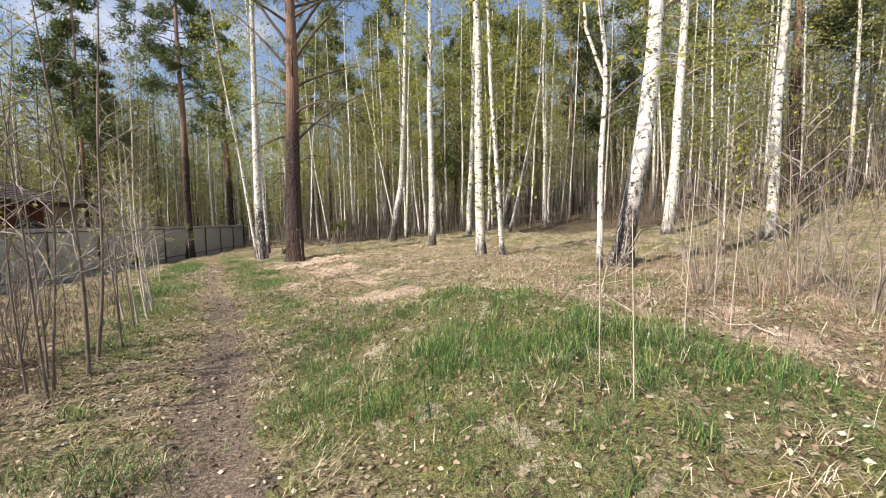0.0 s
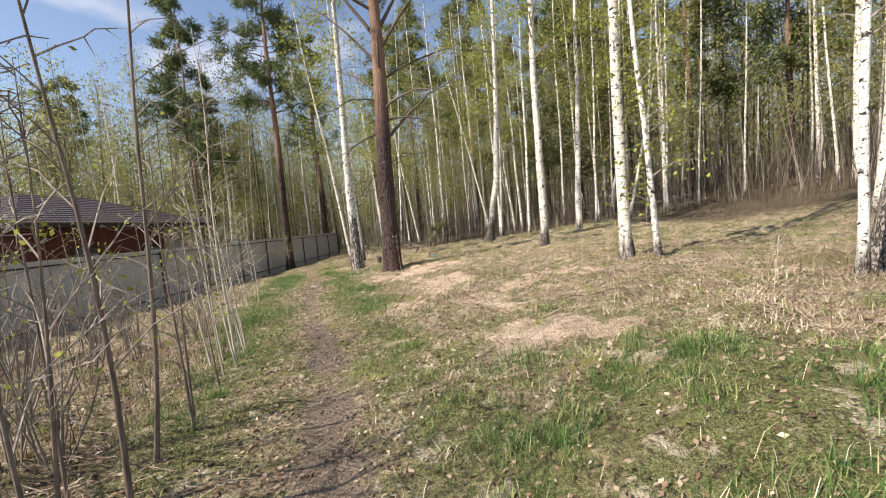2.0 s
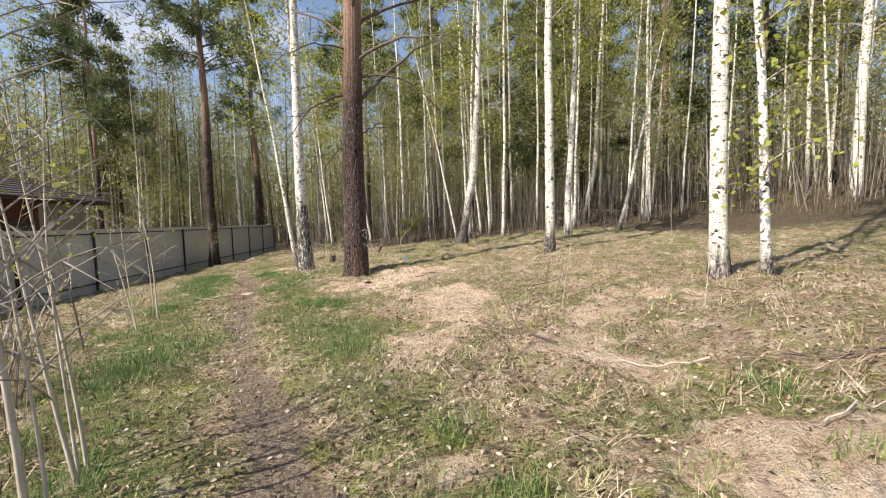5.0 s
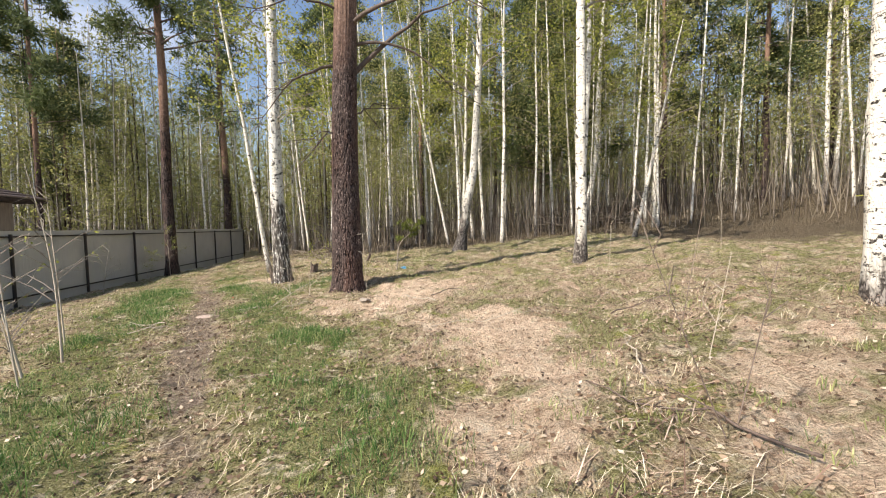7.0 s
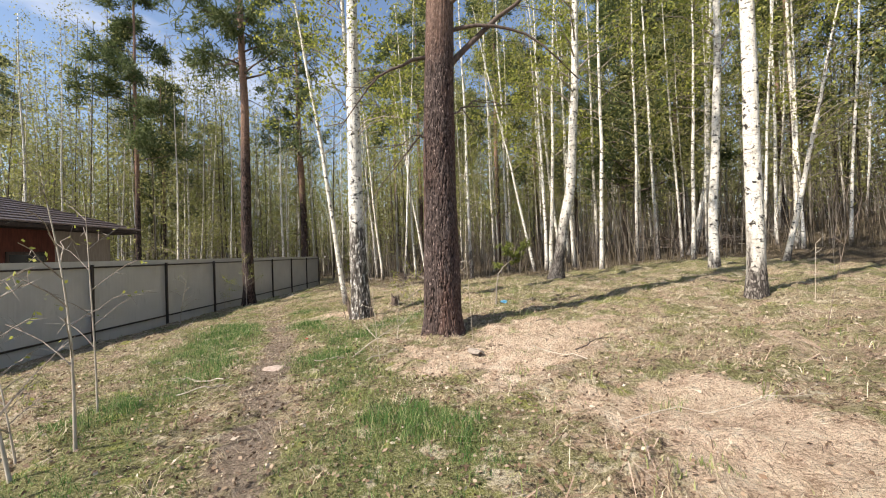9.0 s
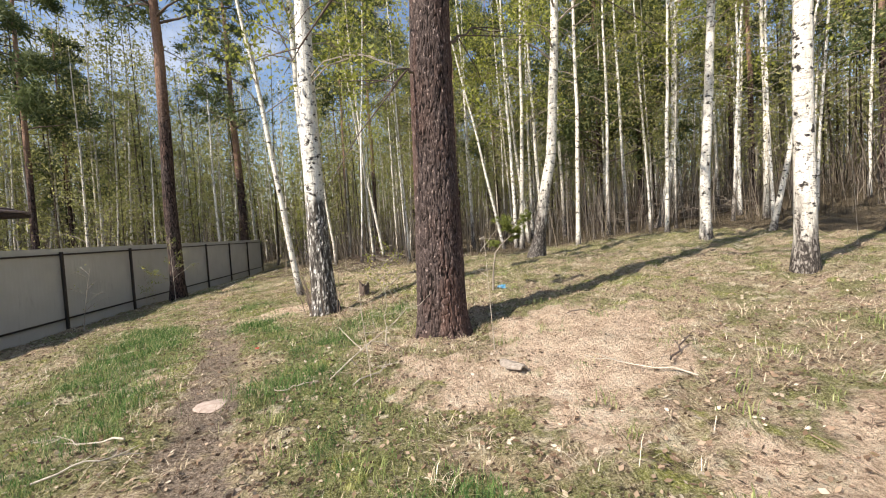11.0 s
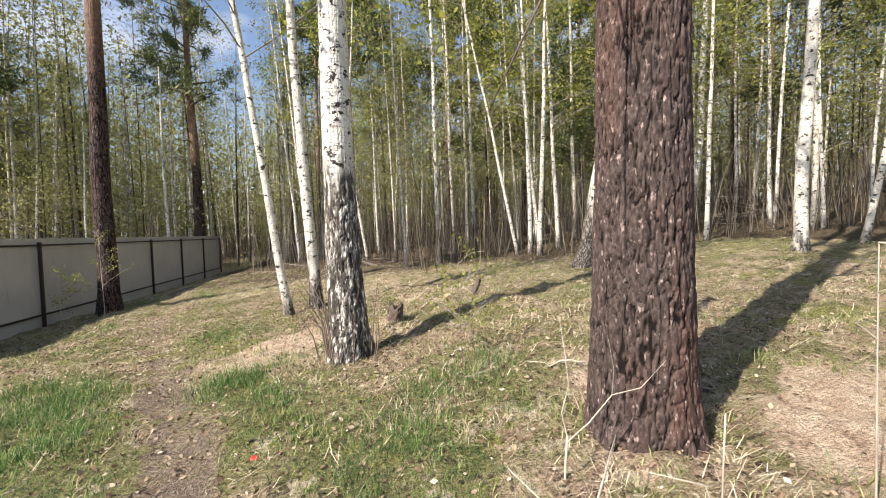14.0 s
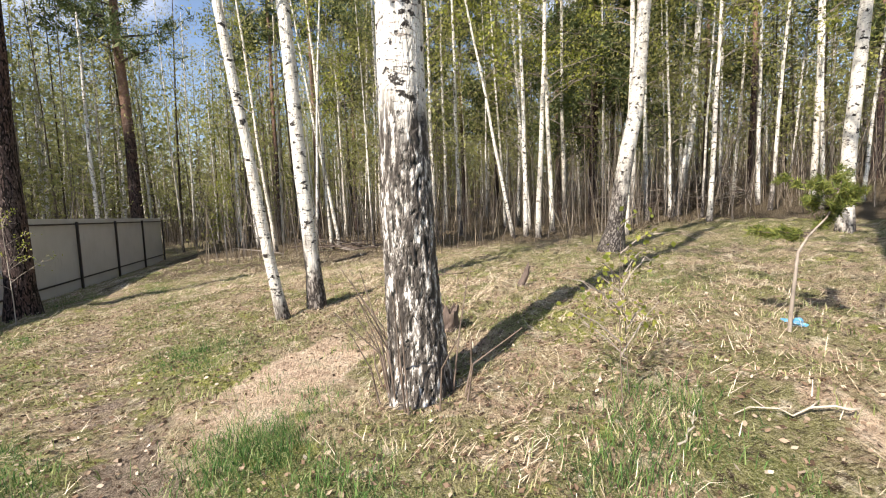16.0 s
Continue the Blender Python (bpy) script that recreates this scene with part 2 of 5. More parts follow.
def far_trunk_material():
    k = Mat("wood_trunks", 0.85, 0.15)
    c = k.ramp(k.island(), [(0.0, (0.05, 0.04, 0.032)), (0.5, (0.13, 0.105, 0.08)), (0.8, (0.3, 0.26, 0.2)), (1.0, (0.66, 0.62, 0.53))])
    n = k.noise(k.coords((1, 1, 0.35)), 7, 5)
    k.colour(k.mix(k.step(n, 0.5, 0.62), c, k.mix(0.65, c, (0.07, 0.055, 0.045))))
    return k.m


M_BIRCH_BLACK = birch_material("cracked_birch_bark", 1.7, 1.3)
M_FARTRUNK = far_trunk_material()
M_BRUSH = blade_material("brush_stems", [(0.0, (0.035, 0.027, 0.02)), (0.6, (0.09, 0.07, 0.05)), (1.0, (0.26, 0.22, 0.165))], 0.0)
M_FARBRUSH = blade_material("far_brush", [(0.0, (0.05, 0.045, 0.028)), (0.6, (0.12, 0.11, 0.06)), (1.0, (0.26, 0.25, 0.12))], 0.2)
M_BIRCH_WOOD = birch_material("wood_birch_bark", 1.6, 1.5)
M_BIRCH_OLD = birch_material("old_birch_bark", 2.15, 0.4, True)
M_BIRCH_MID = birch_material("mature_birch_bark", 0.8, 0.8)
M_PINE = pine_material("pine_bark", 6.5)
M_PINE_OLD = pine_material("old_pine_bark", 5.6, True)
M_TWIG = plain_wood("grey_twig", (0.17, 0.14, 0.115), (0.4, 0.35, 0.3))
M_PALE = plain_wood("pale_stem", (0.34, 0.29, 0.23), (0.62, 0.56, 0.47))
M_BRANCH = plain_wood("dark_branch", (0.06, 0.045, 0.038), (0.17, 0.13, 0.11))
M_SAPLING = plain_wood("sapling_bark", (0.1, 0.075, 0.06), (0.28, 0.22, 0.18))


def metal_paint(name, col, rough):
    k = Mat(name, rough, 0.4)
    n = k.noise(k.coords(), 1.3, 6)
    dirt = k.noise(k.coords((1, 1, 0.25)), 6, 5)
    c = k.mix(k.step(n, 0.4, 0.75), col, tuple(x * 0.86 for x in col))
    c = k.mix(k.step(dirt, 0.58, 0.8), c, tuple(x * 0.72 + 0.01 for x in col))
    k.colour(c)
    return k.bump(n, 0.1, 0.01).m


M_SHEET = metal_paint("grey_sheet", (0.52, 0.505, 0.485), 0.5)
M_POST = metal_paint("brown_steel", (0.03, 0.022, 0.02), 0.5)
M_ROOF = metal_paint("brown_roof_sheet", (0.11, 0.085, 0.085), 0.38)
M_WALL = plain_wood("red_brown_boards", (0.05, 0.016, 0.012), (0.1, 0.032, 0.022), 18)
M_LIGHTWALL = plain_wood("grey_boards", (0.16, 0.135, 0.115), (0.26, 0.225, 0.195), 14)
M_DARK = plain_wood("dark_soffit", (0.025, 0.018, 0.015), (0.06, 0.045, 0.04), 20)
M_GLASS = Mat("window_glass", 0.08, 0.6).colour((0.02, 0.025, 0.03)).m
M_BLUE = Mat("blue_plastic", 0.35, 0.5).colour((0.1, 0.32, 0.52)).m
M_STONE = plain_wood("pale_stone", (0.3, 0.23, 0.195), (0.55, 0.45, 0.385), 14)
M_RED = Mat("red_plastic", 0.4, 0.5).colour((0.5, 0.05, 0.03)).m
M_WHITE = plain_wood("white_paint", (0.6, 0.59, 0.57), (0.78, 0.77, 0.75), 9)

# ---- the lie of the land ----
FENCE_AT, FENCE_TURN, BAY = (-15.49, 20.77), 0.16, 2.863


def wave(x, y, s, p):
    """Smooth irregular waves, about -1 to 1."""
    x, y = x * s + p, y * s - 1.7 * p
    return (np.sin(x + 1.3 * np.sin(0.7 * y + p)) + np.sin(0.8 * y + 1.1 * np.sin(1.3 * x)) + np.sin(1.9 * x - 1.4 * y + p) * 0.6 + np.sin(2.7 * y + 1.6 * x) * 0.5) / 3.1


def from_fence(x, y):
    return (x - FENCE_AT[0]) * math.cos(FENCE_TURN) + (y - FENCE_AT[1]) * math.sin(FENCE_TURN)


def from_path(x, y):
    """Metres to the right of the trodden line, and metres along it."""
    u, s = 0.8746 * x + 0.4848 * y, -0.4848 * x + 0.8746 * y
    return u + 0.12 * np.sin(s * 0.55 + 0.6), s


def ground(x, y):
    x, y = np.asarray(x, float), np.asarray(y, float)
    d = from_fence(x, y)
    u, s = from_path(x, y)
    z = np.interp(d, [-40, -6, 0, 2, 5, 7, 9, 11, 14, 17, 21, 25, 28, 35, 60, 200], [-0.6, -0.7, -0.6, -0.3, -0.14, -0.03, 0.1, 0.24, 0.5, 0.75, 1.0, 1.5, 2.0, 2.9, 4.0, 6.0])
    z = z + 0.22 * np.exp(-((u - 2.6) / 1.2) ** 2 - ((s - 3.2) / 2.4) ** 2) + 0.2 * np.exp(-((x + 5.5) ** 2 + (y - 20.5) ** 2) / 9)
    z = z - 0.055 * np.clip(x - 1, 0, 12) * np.clip((19 - y) / 7, 0, 1.3)
    groove = np.exp(-(u / 1.5) ** 2) * (np.abs(s - 9) < 40)
    z = z * (1 - groove) + np.minimum(z, 0.0) * groove
    z = z + 0.06 * wave(x, y, 1.1, 0.4) * (1 - 0.7 * groove) + (1 - 0.75 * groove) * (0.055 * wave(x, y, 3.1, 2.0) + 0.05 * wave(x, y, 6.3, 1.0)) + (0.03 * wave(x, y, 11.0, 3.0) + 0.018 * wave(x, y, 19.0, 6.0)) * (1 - 0.6 * groove)
    return z - 0.05 * np.exp(-(u / 0.32) ** 2)


def path_cover(x, y):
    u, s = from_path(x, y)
    half = np.interp(s, [-4, 4, 7, 10, 15, 17, 22, 40], [0.36, 0.34, 0.27, 0.22, 0.24, 0.36, 0.22, 0.15]) * (1 + 0.22 * wave(x, y, 1.3, 4.0))
    worn = np.interp(s, [-4, 3, 6, 9, 15, 18, 22, 40], [1, 0.98, 0.8, 0.68, 0.66, 0.75, 0.5, 0.3]) + 0.25 * wave(x, y, 2.3, 5.0) + 0.2 * wave(x, y, 6.5, 2.0)
    return np.exp(-((u + 0.09 * wave(x, y, 2.4, 1.0) + 0.05 * wave(x, y, 7.0, 3.0)) / half) ** 4) * np.clip(worn, 0, 1)


MOSS = ((-9.0, 15.4, 0.35), (-8.5, 15.55, 0.22), (-7.1, 15.0, 0.25), (-5.6, 14.3, 0.25), (-2.5, 17.7, 0.45), (-6.3, 13.1, 0.2), (-5.1, 13.5, 0.2), (-9.6, 18.9, 0.5), (-10.6, 19.6, 0.6), (-6.3, 19.3, 0.6))  # yellow-green cushions
LUSH = ((-7.5, 10.8, 0.8), (-5.6, 8.1, 0.7), (-4.4, 9.9, 0.5), (-8.5, 12.8, 0.6), (1.4, 2.6, 0.7), (0.6, 2.3, 0.6), (-10.3, 17.1, 1.0), (-9.1, 17.3, 0.4), (-6.4, 16.7, 0.5), (-7.2, 15.9, 0.5), (-8.4, 16.4, 0.3), (-8.8, 14.4, 0.4), (-7.3, 14.1, 0.4), (-8.6, 17.0, 0.35), (-5.7, 11.7, 0.8), (-9.7, 16.3, 0.6), (-6.8, 11.5, 0.5), (-6.4, 9.1, 0.8), (-4.8, 7.1, 0.5), (-5.2, 11.9, 0.6), (-3.1, 6.6, 0.5), (-1.6, 7.6, 0.25), (-0.8, 7.6, 0.25), (-1.8, 6.5, 0.35), (-2.5, 17.7, 0.4), (0.0, 4.5, 0.6), (0.8, 4.0, 0.6), (0.3, 3.2, 0.7), (-1.2, 3.3, 0.5), (2.7, 6.4, 0.8))  # x, y, reach of thick grass
SAND = ((-9.3, 18.2, 0.4), (-5.8, 16.8, 0.5), (-5.9, 14.6, 0.5), (-4.2, 15.4, 0.9), (-5.3, 14.0, 0.4), (-4.1, 14.3, 0.8), (-4.1, 14.9, 0.7), (-3.3, 12.5, 0.8), (-2.9, 11.6, 0.7), (-3.3, 9.4, 0.7), (-2.9, 7.2, 0.35), (-1.1, 6.8, 0.7), (2.6, 3.6, 1.1), (-7.8, 14.2, 0.25), (-9.1, 15.0, 0.35))  # bare sandy spots


def spots_cover(x, y, spots):
    x, y = np.asarray(x, float), np.asarray(y, float)
    c = np.zeros_like(x)
    for a, b, r in spots:
        c = np.maximum(c, np.exp(-(((x - a) ** 2 + (y - b) ** 2) / (r * r)) ** 2))
    return c


def green_cover(x, y):
    """How green the ground is, 0 to 1."""
    u, s = from_path(x, y)
    side = np.exp(-((u - 0.95) / 0.62) ** 2) * 0.95 + np.exp(-((u + 1.25) / 0.85) ** 2) * np.interp(s, [0, 5, 8], [0.3, 0.45, 0.85])
    side = side * np.interp(s, [-5, 14, 22, 30, 45], [1, 1, 0.75, 0.4, 0.2])
    field = 0.85 * np.exp(-((u - 2.0) / 1.8) ** 4) * np.interp(s, [-3, 0, 4.5, 6.5, 8], [1, 1, 0.95, 0.35, 0])
    g = np.maximum(side, field) + 0.3 * wave(x, y, 1.5, 3.0) + 0.35 * wave(x, y, 4.1, 0.7) - 0.05
    far = 0.42 + 0.4 * wave(x, y, 0.8, 6.0) + 0.25 * wave(x, y, 2.9, 1.0)
    g = np.maximum(g, far * np.clip((from_fence(x, y) - 7) / 5, 0, 1) * np.clip((s - 14) / 6, 0, 1))
    g = g - 0.55 * spots_cover(x, y, SAND) + 0.75 * spots_cover(x, y, LUSH)
    return np.clip(g - path_cover(x, y) * 0.9, 0, 1)


def bare_cover(x, y):
    u, s = from_path(x, y)
    spots = np.exp(-((u - 3.3) / 2.0) ** 2) * np.interp(s, [4.5, 7, 16, 19], [0, 0.6, 0.6, 0])
    pale = 0.9 * np.exp(-((x + 9.2) ** 2 + (y - 18.6) ** 2) / 0.5) + 0.7 * np.exp(-((x + 8.6) ** 2 + (y - 19.4) ** 2) / 0.4)
    return np.clip(spots + 0.5 * wave(x, y, 1.7, 9.0) + 0.4 * wave(x, y, 4.3, 2.0) + 0.2 * wave(x, y, 9.7, 4.0) - 0.22 + pale + 0.7 * spots_cover(x, y, SAND) - 0.8 * spots_cover(x, y, LUSH), 0, 1)


def litter_cover(x, y):
    """The brown leafy floor of the wood."""
    u, s = from_path(x, y)
    edge = np.where(x < 4, (y - 25.5 + 1.5 * wave(x, y, 0.4, 1.0)) / 4, np.minimum((y - 15) / 4, (u - 11.5) / 3))
    rough = 0.75 * np.clip((-1.25 - u) / 0.6, 0, 1) * np.clip((9 - s) / 3, 0, 1) + 0.3 * wave(x, y, 2.2, 3.3) * ((u < -1) & (s < 9))
    return np.maximum(np.clip(edge, 0, 1), np.clip(rough, 0, 1)) * (from_fence(x, y) > 1) + 1.0 * (from_fence(x, y) <= -3)


def spread(lo, hi, fine_lo, fine_hi, step):
    """Grid lines: even in the middle, ever wider outside it."""
    mid = list(np.arange(fine_lo, fine_hi, step))
    a, s = [], step
    while (mid[0] if not a else a[-1]) - s > lo:
        a.append((mid[0] if not a else a[-1]) - s)
        s *= 1.14
    b, s = [], step
    while (mid[-1] if not b else b[-1]) + s < hi:
        b.append((mid[-1] if not b else b[-1]) + s)
        s *= 1.14
    return np.array([lo] + a[::-1] + mid + b + [hi])


def part(name, mesh, material, parent=None, label=""):
    """One mesh object, under a thing or a part."""
    if isinstance(mesh, bmesh.types.BMesh):
        me = bpy.data.meshes.new(name)
        mesh.to_mesh(me)
        mesh.free()
        mesh = me
    if material and not mesh.materials:
        mesh.materials.append(material)
    ob = new(name, mesh)
    ob.parent = parent
    return tagged(ob, label)


def thing(name, label, category, at=(0, 0, 0), group="", turn=0.0):
    ob = tagged(new(name), label, category, group)
    ob.matrix_basis = pose(*at, 0, 0, turn)
    return ob


class Geo:
    """Gathers tubes and cards, and makes one mesh of them."""

    def __init__(self):
        self.v, self.f, self.n = [], [], 0

    def add(self, v, f):
        v, f = np.asarray(v, float).reshape(-1, 3), np.asarray(f, int)
        self.v.append(v)
        self.f.extend((f + self.n).tolist())
        self.n += len(v)

    def tube(self, pts, radii, sides=6, cap=True):
        pts, radii = np.asarray(pts, float), np.asarray(radii, float)
        tan = np.gradient(pts, axis=0)
        tan /= np.linalg.norm(tan, axis=1)[:, None] + 1e-9
        ref = np.array([0, 1, 0.0]) if abs(tan[0][1]) < 0.8 else np.array([1.0, 0, 0])
        a = np.cross(ref, tan)
        a /= np.linalg.norm(a, axis=1)[:, None] + 1e-9
        b = np.cross(tan, a)
        ang = np.arange(sides) * 2 * np.pi / sides
        ring = np.cos(ang)[None, :, None] * a[:, None] + np.sin(ang)[None, :, None] * b[:, None]
        v = pts[:, None] + ring * radii[:, None, None]
        k = len(pts)
        i, j = np.meshgrid(np.arange(k - 1), np.arange(sides), indexing="ij")
        j2 = (j + 1) % sides
        f = np.stack([i * sides + j, i * sides + j2, (i + 1) * sides + j2, (i + 1) * sides + j], -1).reshape(-1, 4)
        base = self.n
        self.add(v.reshape(-1, 3), f)
        if cap:
            self.f.append(list(range(base + (k - 1) * sides, base + k * sides)))

    def cards(self, centres, size, rng, flat=0.0, longer=1.5):
        """Small leaf-shaped rhombs at the centres, turned at random."""
        n = len(centres)
        d = rng.normal(size=(n, 3))
        d[:, 2] *= 1 - flat
        d /= np.linalg.norm(d, axis=1)[:, None]
        e = np.cross(d, rng.normal(size=(n, 3)))
        e[:, 2] *= 1 - flat
        e /= np.linalg.norm(e, axis=1)[:, None] + 1e-9
        s = (size * rng.uniform(0.6, 1.35, n))[:, None]
        c = np.asarray(centres)
        v = np.stack([c - d * s * longer / 2, c + e * s / 2, c + d * s * longer / 2, c - e * s / 2], 1).reshape(-1, 3)
        self.add(v, np.arange(4 * n).reshape(-1, 4))

    def needles(self, centres, ways, size, count, rng):
        """Brushes of thin needles round the ends of twigs."""
        c, w = np.repeat(centres, count, 0), np.repeat(ways, count, 0)
        n = len(c)
        d = w * 0.6 + rng.normal(size=(n, 3)) * 0.75
        d /= np.linalg.norm(d, axis=1)[:, None]
        e = np.cross(d, rng.normal(size=(n, 3)))
        e /= np.linalg.norm(e, axis=1)[:, None] + 1e-9
        L = (size * rng.uniform(0.7, 1.3, n))[:, None]
        c = c + rng.normal(size=(n, 3)) * size * 0.35
        v = np.stack([c - e * L * 0.09, c + e * L * 0.09, c + d * L], 1).reshape(-1, 3)
        self.add(v, np.arange(3 * n).reshape(-1, 3))

    def flakes(self, centres, size, rng):
        """One small triangle for each far leaf."""
        n = len(centres)
        d, e = rng.normal(size=(n, 3)), rng.normal(size=(n, 3))
        d /= np.linalg.norm(d, axis=1)[:, None]
        e = np.cross(d, e)
        e /= np.linalg.norm(e, axis=1)[:, None] + 1e-9
        s = (size * rng.uniform(0.6, 1.4, n))[:, None]
        c = np.asarray(centres)
        self.add(np.stack([c - d * s * 0.6 - e * s * 0.4, c - d * s * 0.4 + e * s * 0.5, c + d * s * 0.8], 1).reshape(-1, 3), np.arange(3 * n).reshape(-1, 3))

    def slivers(self, a, b, width, rng):
        """Thin tapering twigs from a to b."""
        n = len(a)
        w = np.cross(b - a, rng.normal(size=(n, 3)))
        w /= np.linalg.norm(w, axis=1)[:, None] + 1e-9
        self.add(np.stack([a - w * width / 2, a + w * width / 2, b], 1).reshape(-1, 3), np.arange(3 * n).reshape(-1, 3))

    def mesh(self, name, smooth=False):
        me = bpy.data.meshes.new(name)
        me.from_pydata(np.concatenate(self.v).tolist() if self.v else [], [], self.f)
        if smooth:
            me.polygons.foreach_set("use_smooth", [True] * len(me.polygons))
        me.update()
        return me


def make_ground():
    xs, ys = spread(-420, 420, -15, 6, 0.07), spread(-420, 420, -0.5, 25, 0.07)
    X, Y = np.meshgrid(xs, ys)
    Z = ground(X, Y)
    nx, ny = len(xs), len(ys)
    i, j = np.meshgrid(np.arange(ny - 1), np.arange(nx - 1), indexing="ij")
    f = np.stack([i * nx + j, i * nx + j + 1, (i + 1) * nx + j + 1, (i + 1) * nx + j], -1).reshape(-1, 4)
    g = Geo()
    g.add(np.stack([X, Y, Z], -1).reshape(-1, 3), f)
    me = g.mesh("ground", True)
    for name, fn in (("green", green_cover), ("bare", bare_cover), ("path", path_cover), ("litter", litter_cover), ("moss", lambda a, b: spots_cover(a, b, MOSS))):
        me.attributes.new(name, "FLOAT", "POINT").data.foreach_set("value", fn(X, Y).ravel().astype(np.float32))
    tagged(part("ground", me, M_GROUND), "uneven forest ground with dry straw, moss and a trodden dirt path", "ground", kind="structure")


make_ground()

# ---- trees ----


def stem_line(height, lean=(0, 0), bow=0.0, wobble=0.03, rng=None, steps=14, lean_to=None):
    """Points from the foot to the tip. With lean_to the stem slants up to that height and stands upright above it."""
    t = np.linspace(0, 1, steps) ** 1.25
    z = t * height
    zl = z if lean_to is None else np.minimum(z, lean_to) + 0.25 * (z - np.minimum(z, lean_to))
    x = lean[0] * zl + bow * np.sin(t * np.pi) * height * 0.05
    y = lean[1] * zl
    if rng is not None:
        p = rng.uniform(0, 6, 4)
        x = x + wobble * np.sin(z * 0.7 + p[0]) * np.minimum(z, 2) * 0.5 + wobble * np.sin(z * 1.9 + p[1]) * 0.4
        y = y + wobble * np.sin(z * 0.6 + p[2]) * np.minimum(z, 2) * 0.5
    return np.stack([x, y, z], -1)


def stem_radii(pts, dia, flare=0.35, tip=0.12):
    z = pts[:, 2]
    t = z / z[-1]
    return dia / 2 * ((1 - t) ** 0.8 * (1 - tip) + tip) * (1 + flare * np.exp(-z / 0.22))


def sink(pts):
    """Begins the stem a little under the ground."""
    return np.vstack([pts[0] - np.array([0, 0, 0.25]), pts])


def limbs_of(pts, radii, count, low, rng, length, rise, droop, twigs, limb_geo, sides=4, thick=0.3, bare=0):
    """Limbs along the stem, each with twigs; gives the twigs' points, for leaves."""
    height = pts[-1][2]
    spots, ways = [], []
    for i in range(count):
        h = height * (low + (0.98 - low) * (i + rng.uniform(0, 1)) / count)
        c = np.array([np.interp(h, pts[:, 2], pts[:, k]) for k in range(3)])
        r = np.interp(h, pts[:, 2], radii)
        a = rng.uniform(0, 2 * np.pi)
        L = length * (1 - 0.6 * (h / height - low) / (1 - low)) * rng.uniform(0.6, 1.2)
        t = np.linspace(0, 1, 5)[:, None]
        out = np.array([math.cos(a), math.sin(a), 0])
        line = c + out * L * t + np.array([0, 0, 1]) * L * (rise * t - droop * t ** 2) + rng.normal(size=(5, 3)) * L * 0.035 * t
        limb_geo.tube(line, np.linspace(max(r * thick, 0.006), 0.003, 5), sides, False)
        if bare:
            j = rng.integers(1, 5, bare)
            limb_geo.slivers(line[j], line[j] + (out + rng.normal(size=(bare, 3)) * 0.7) * L * 0.3, 0.008, rng)
        for _ in range(twigs):
            k = rng.uniform(0.25, 1.0)
            p = np.array([np.interp(k, t[:, 0], line[:, m]) for m in range(3)])
            w = out + rng.normal(size=3) * 0.8
            w[2] += rise - 2 * droop * k
            w /= np.linalg.norm(w)
            q = p + w * L * rng.uniform(0.2, 0.45)
            limb_geo.slivers(p[None], q[None], 0.009, rng)
            for m in (0.35, 0.6, 0.85, 1.0):
                spots.append(p + (q - p) * m)
                ways.append(w)
    return np.array(spots), np.array(ways)


def birch(label, at, dia, height, lean=(0, 0), seed=1, bark=None, low=0.35, limbs=26, leaves=700, leaf=0.07, twigs=4, length=2.2, sides=10, group="", lean_to=None, flare=0.35, bow=0.0, wobble=0.03, name="birch_tree", steps=16, flake=False, bare=4, fork=0.0):
    rng = np.random.default_rng(seed)
    top = thing(name, label, "birch tree", (*at, float(ground(*at))), group)
    pts = stem_line(height, lean, bow, wobble, rng, steps, lean_to)
    rad = stem_radii(pts, dia, flare)
    g = Geo()
    g.tube(sink(pts), np.insert(rad, 0, rad[0] * 1.15), sides)
    trunk = part("trunk", g.mesh("trunk", True), bark or M_BIRCH, top)
    if fork:
        c = np.array([np.interp(fork, pts[:, 2], pts[:, k]) for k in range(3)])
        r = np.interp(fork, pts[:, 2], rad)
        g = Geo()
        g.tube(c + np.array([(0, 0, -0.1), (-0.16, 0, 0.3), (-0.36, 0.05, 0.9), (-0.45, 0.05, 2.2), (-0.5, 0.1, 4.5)]), np.array([0.9, 0.8, 0.7, 0.55, 0.15]) * r, sides)
        part("fork_stem", g.mesh("fork_stem", True), bark or M_BIRCH, trunk)
    g = Geo()
    spots, _ = limbs_of(pts, rad, limbs, low, rng, length, 0.75, 0.45, twigs, g, 3 if flake else 4, 0.3, bare)
    tagged(part("limb_spray", g.mesh("limb_spray"), M_TWIG, top), kind="stuff")
    g = Geo()
    pick = spots[rng.integers(0, len(spots), leaves)] + rng.normal(size=(leaves, 3)) * (0.35 if flake else 0.18)
    if flake:
        g.flakes(pick, leaf, rng)
    else:
        g.cards(pick, leaf, rng)
    tagged(part("crown", g.mesh("crown"), M_FARLEAF if flake else M_LEAF, top, "sparse fresh yellow-green leaves"), kind="stuff")
    return top


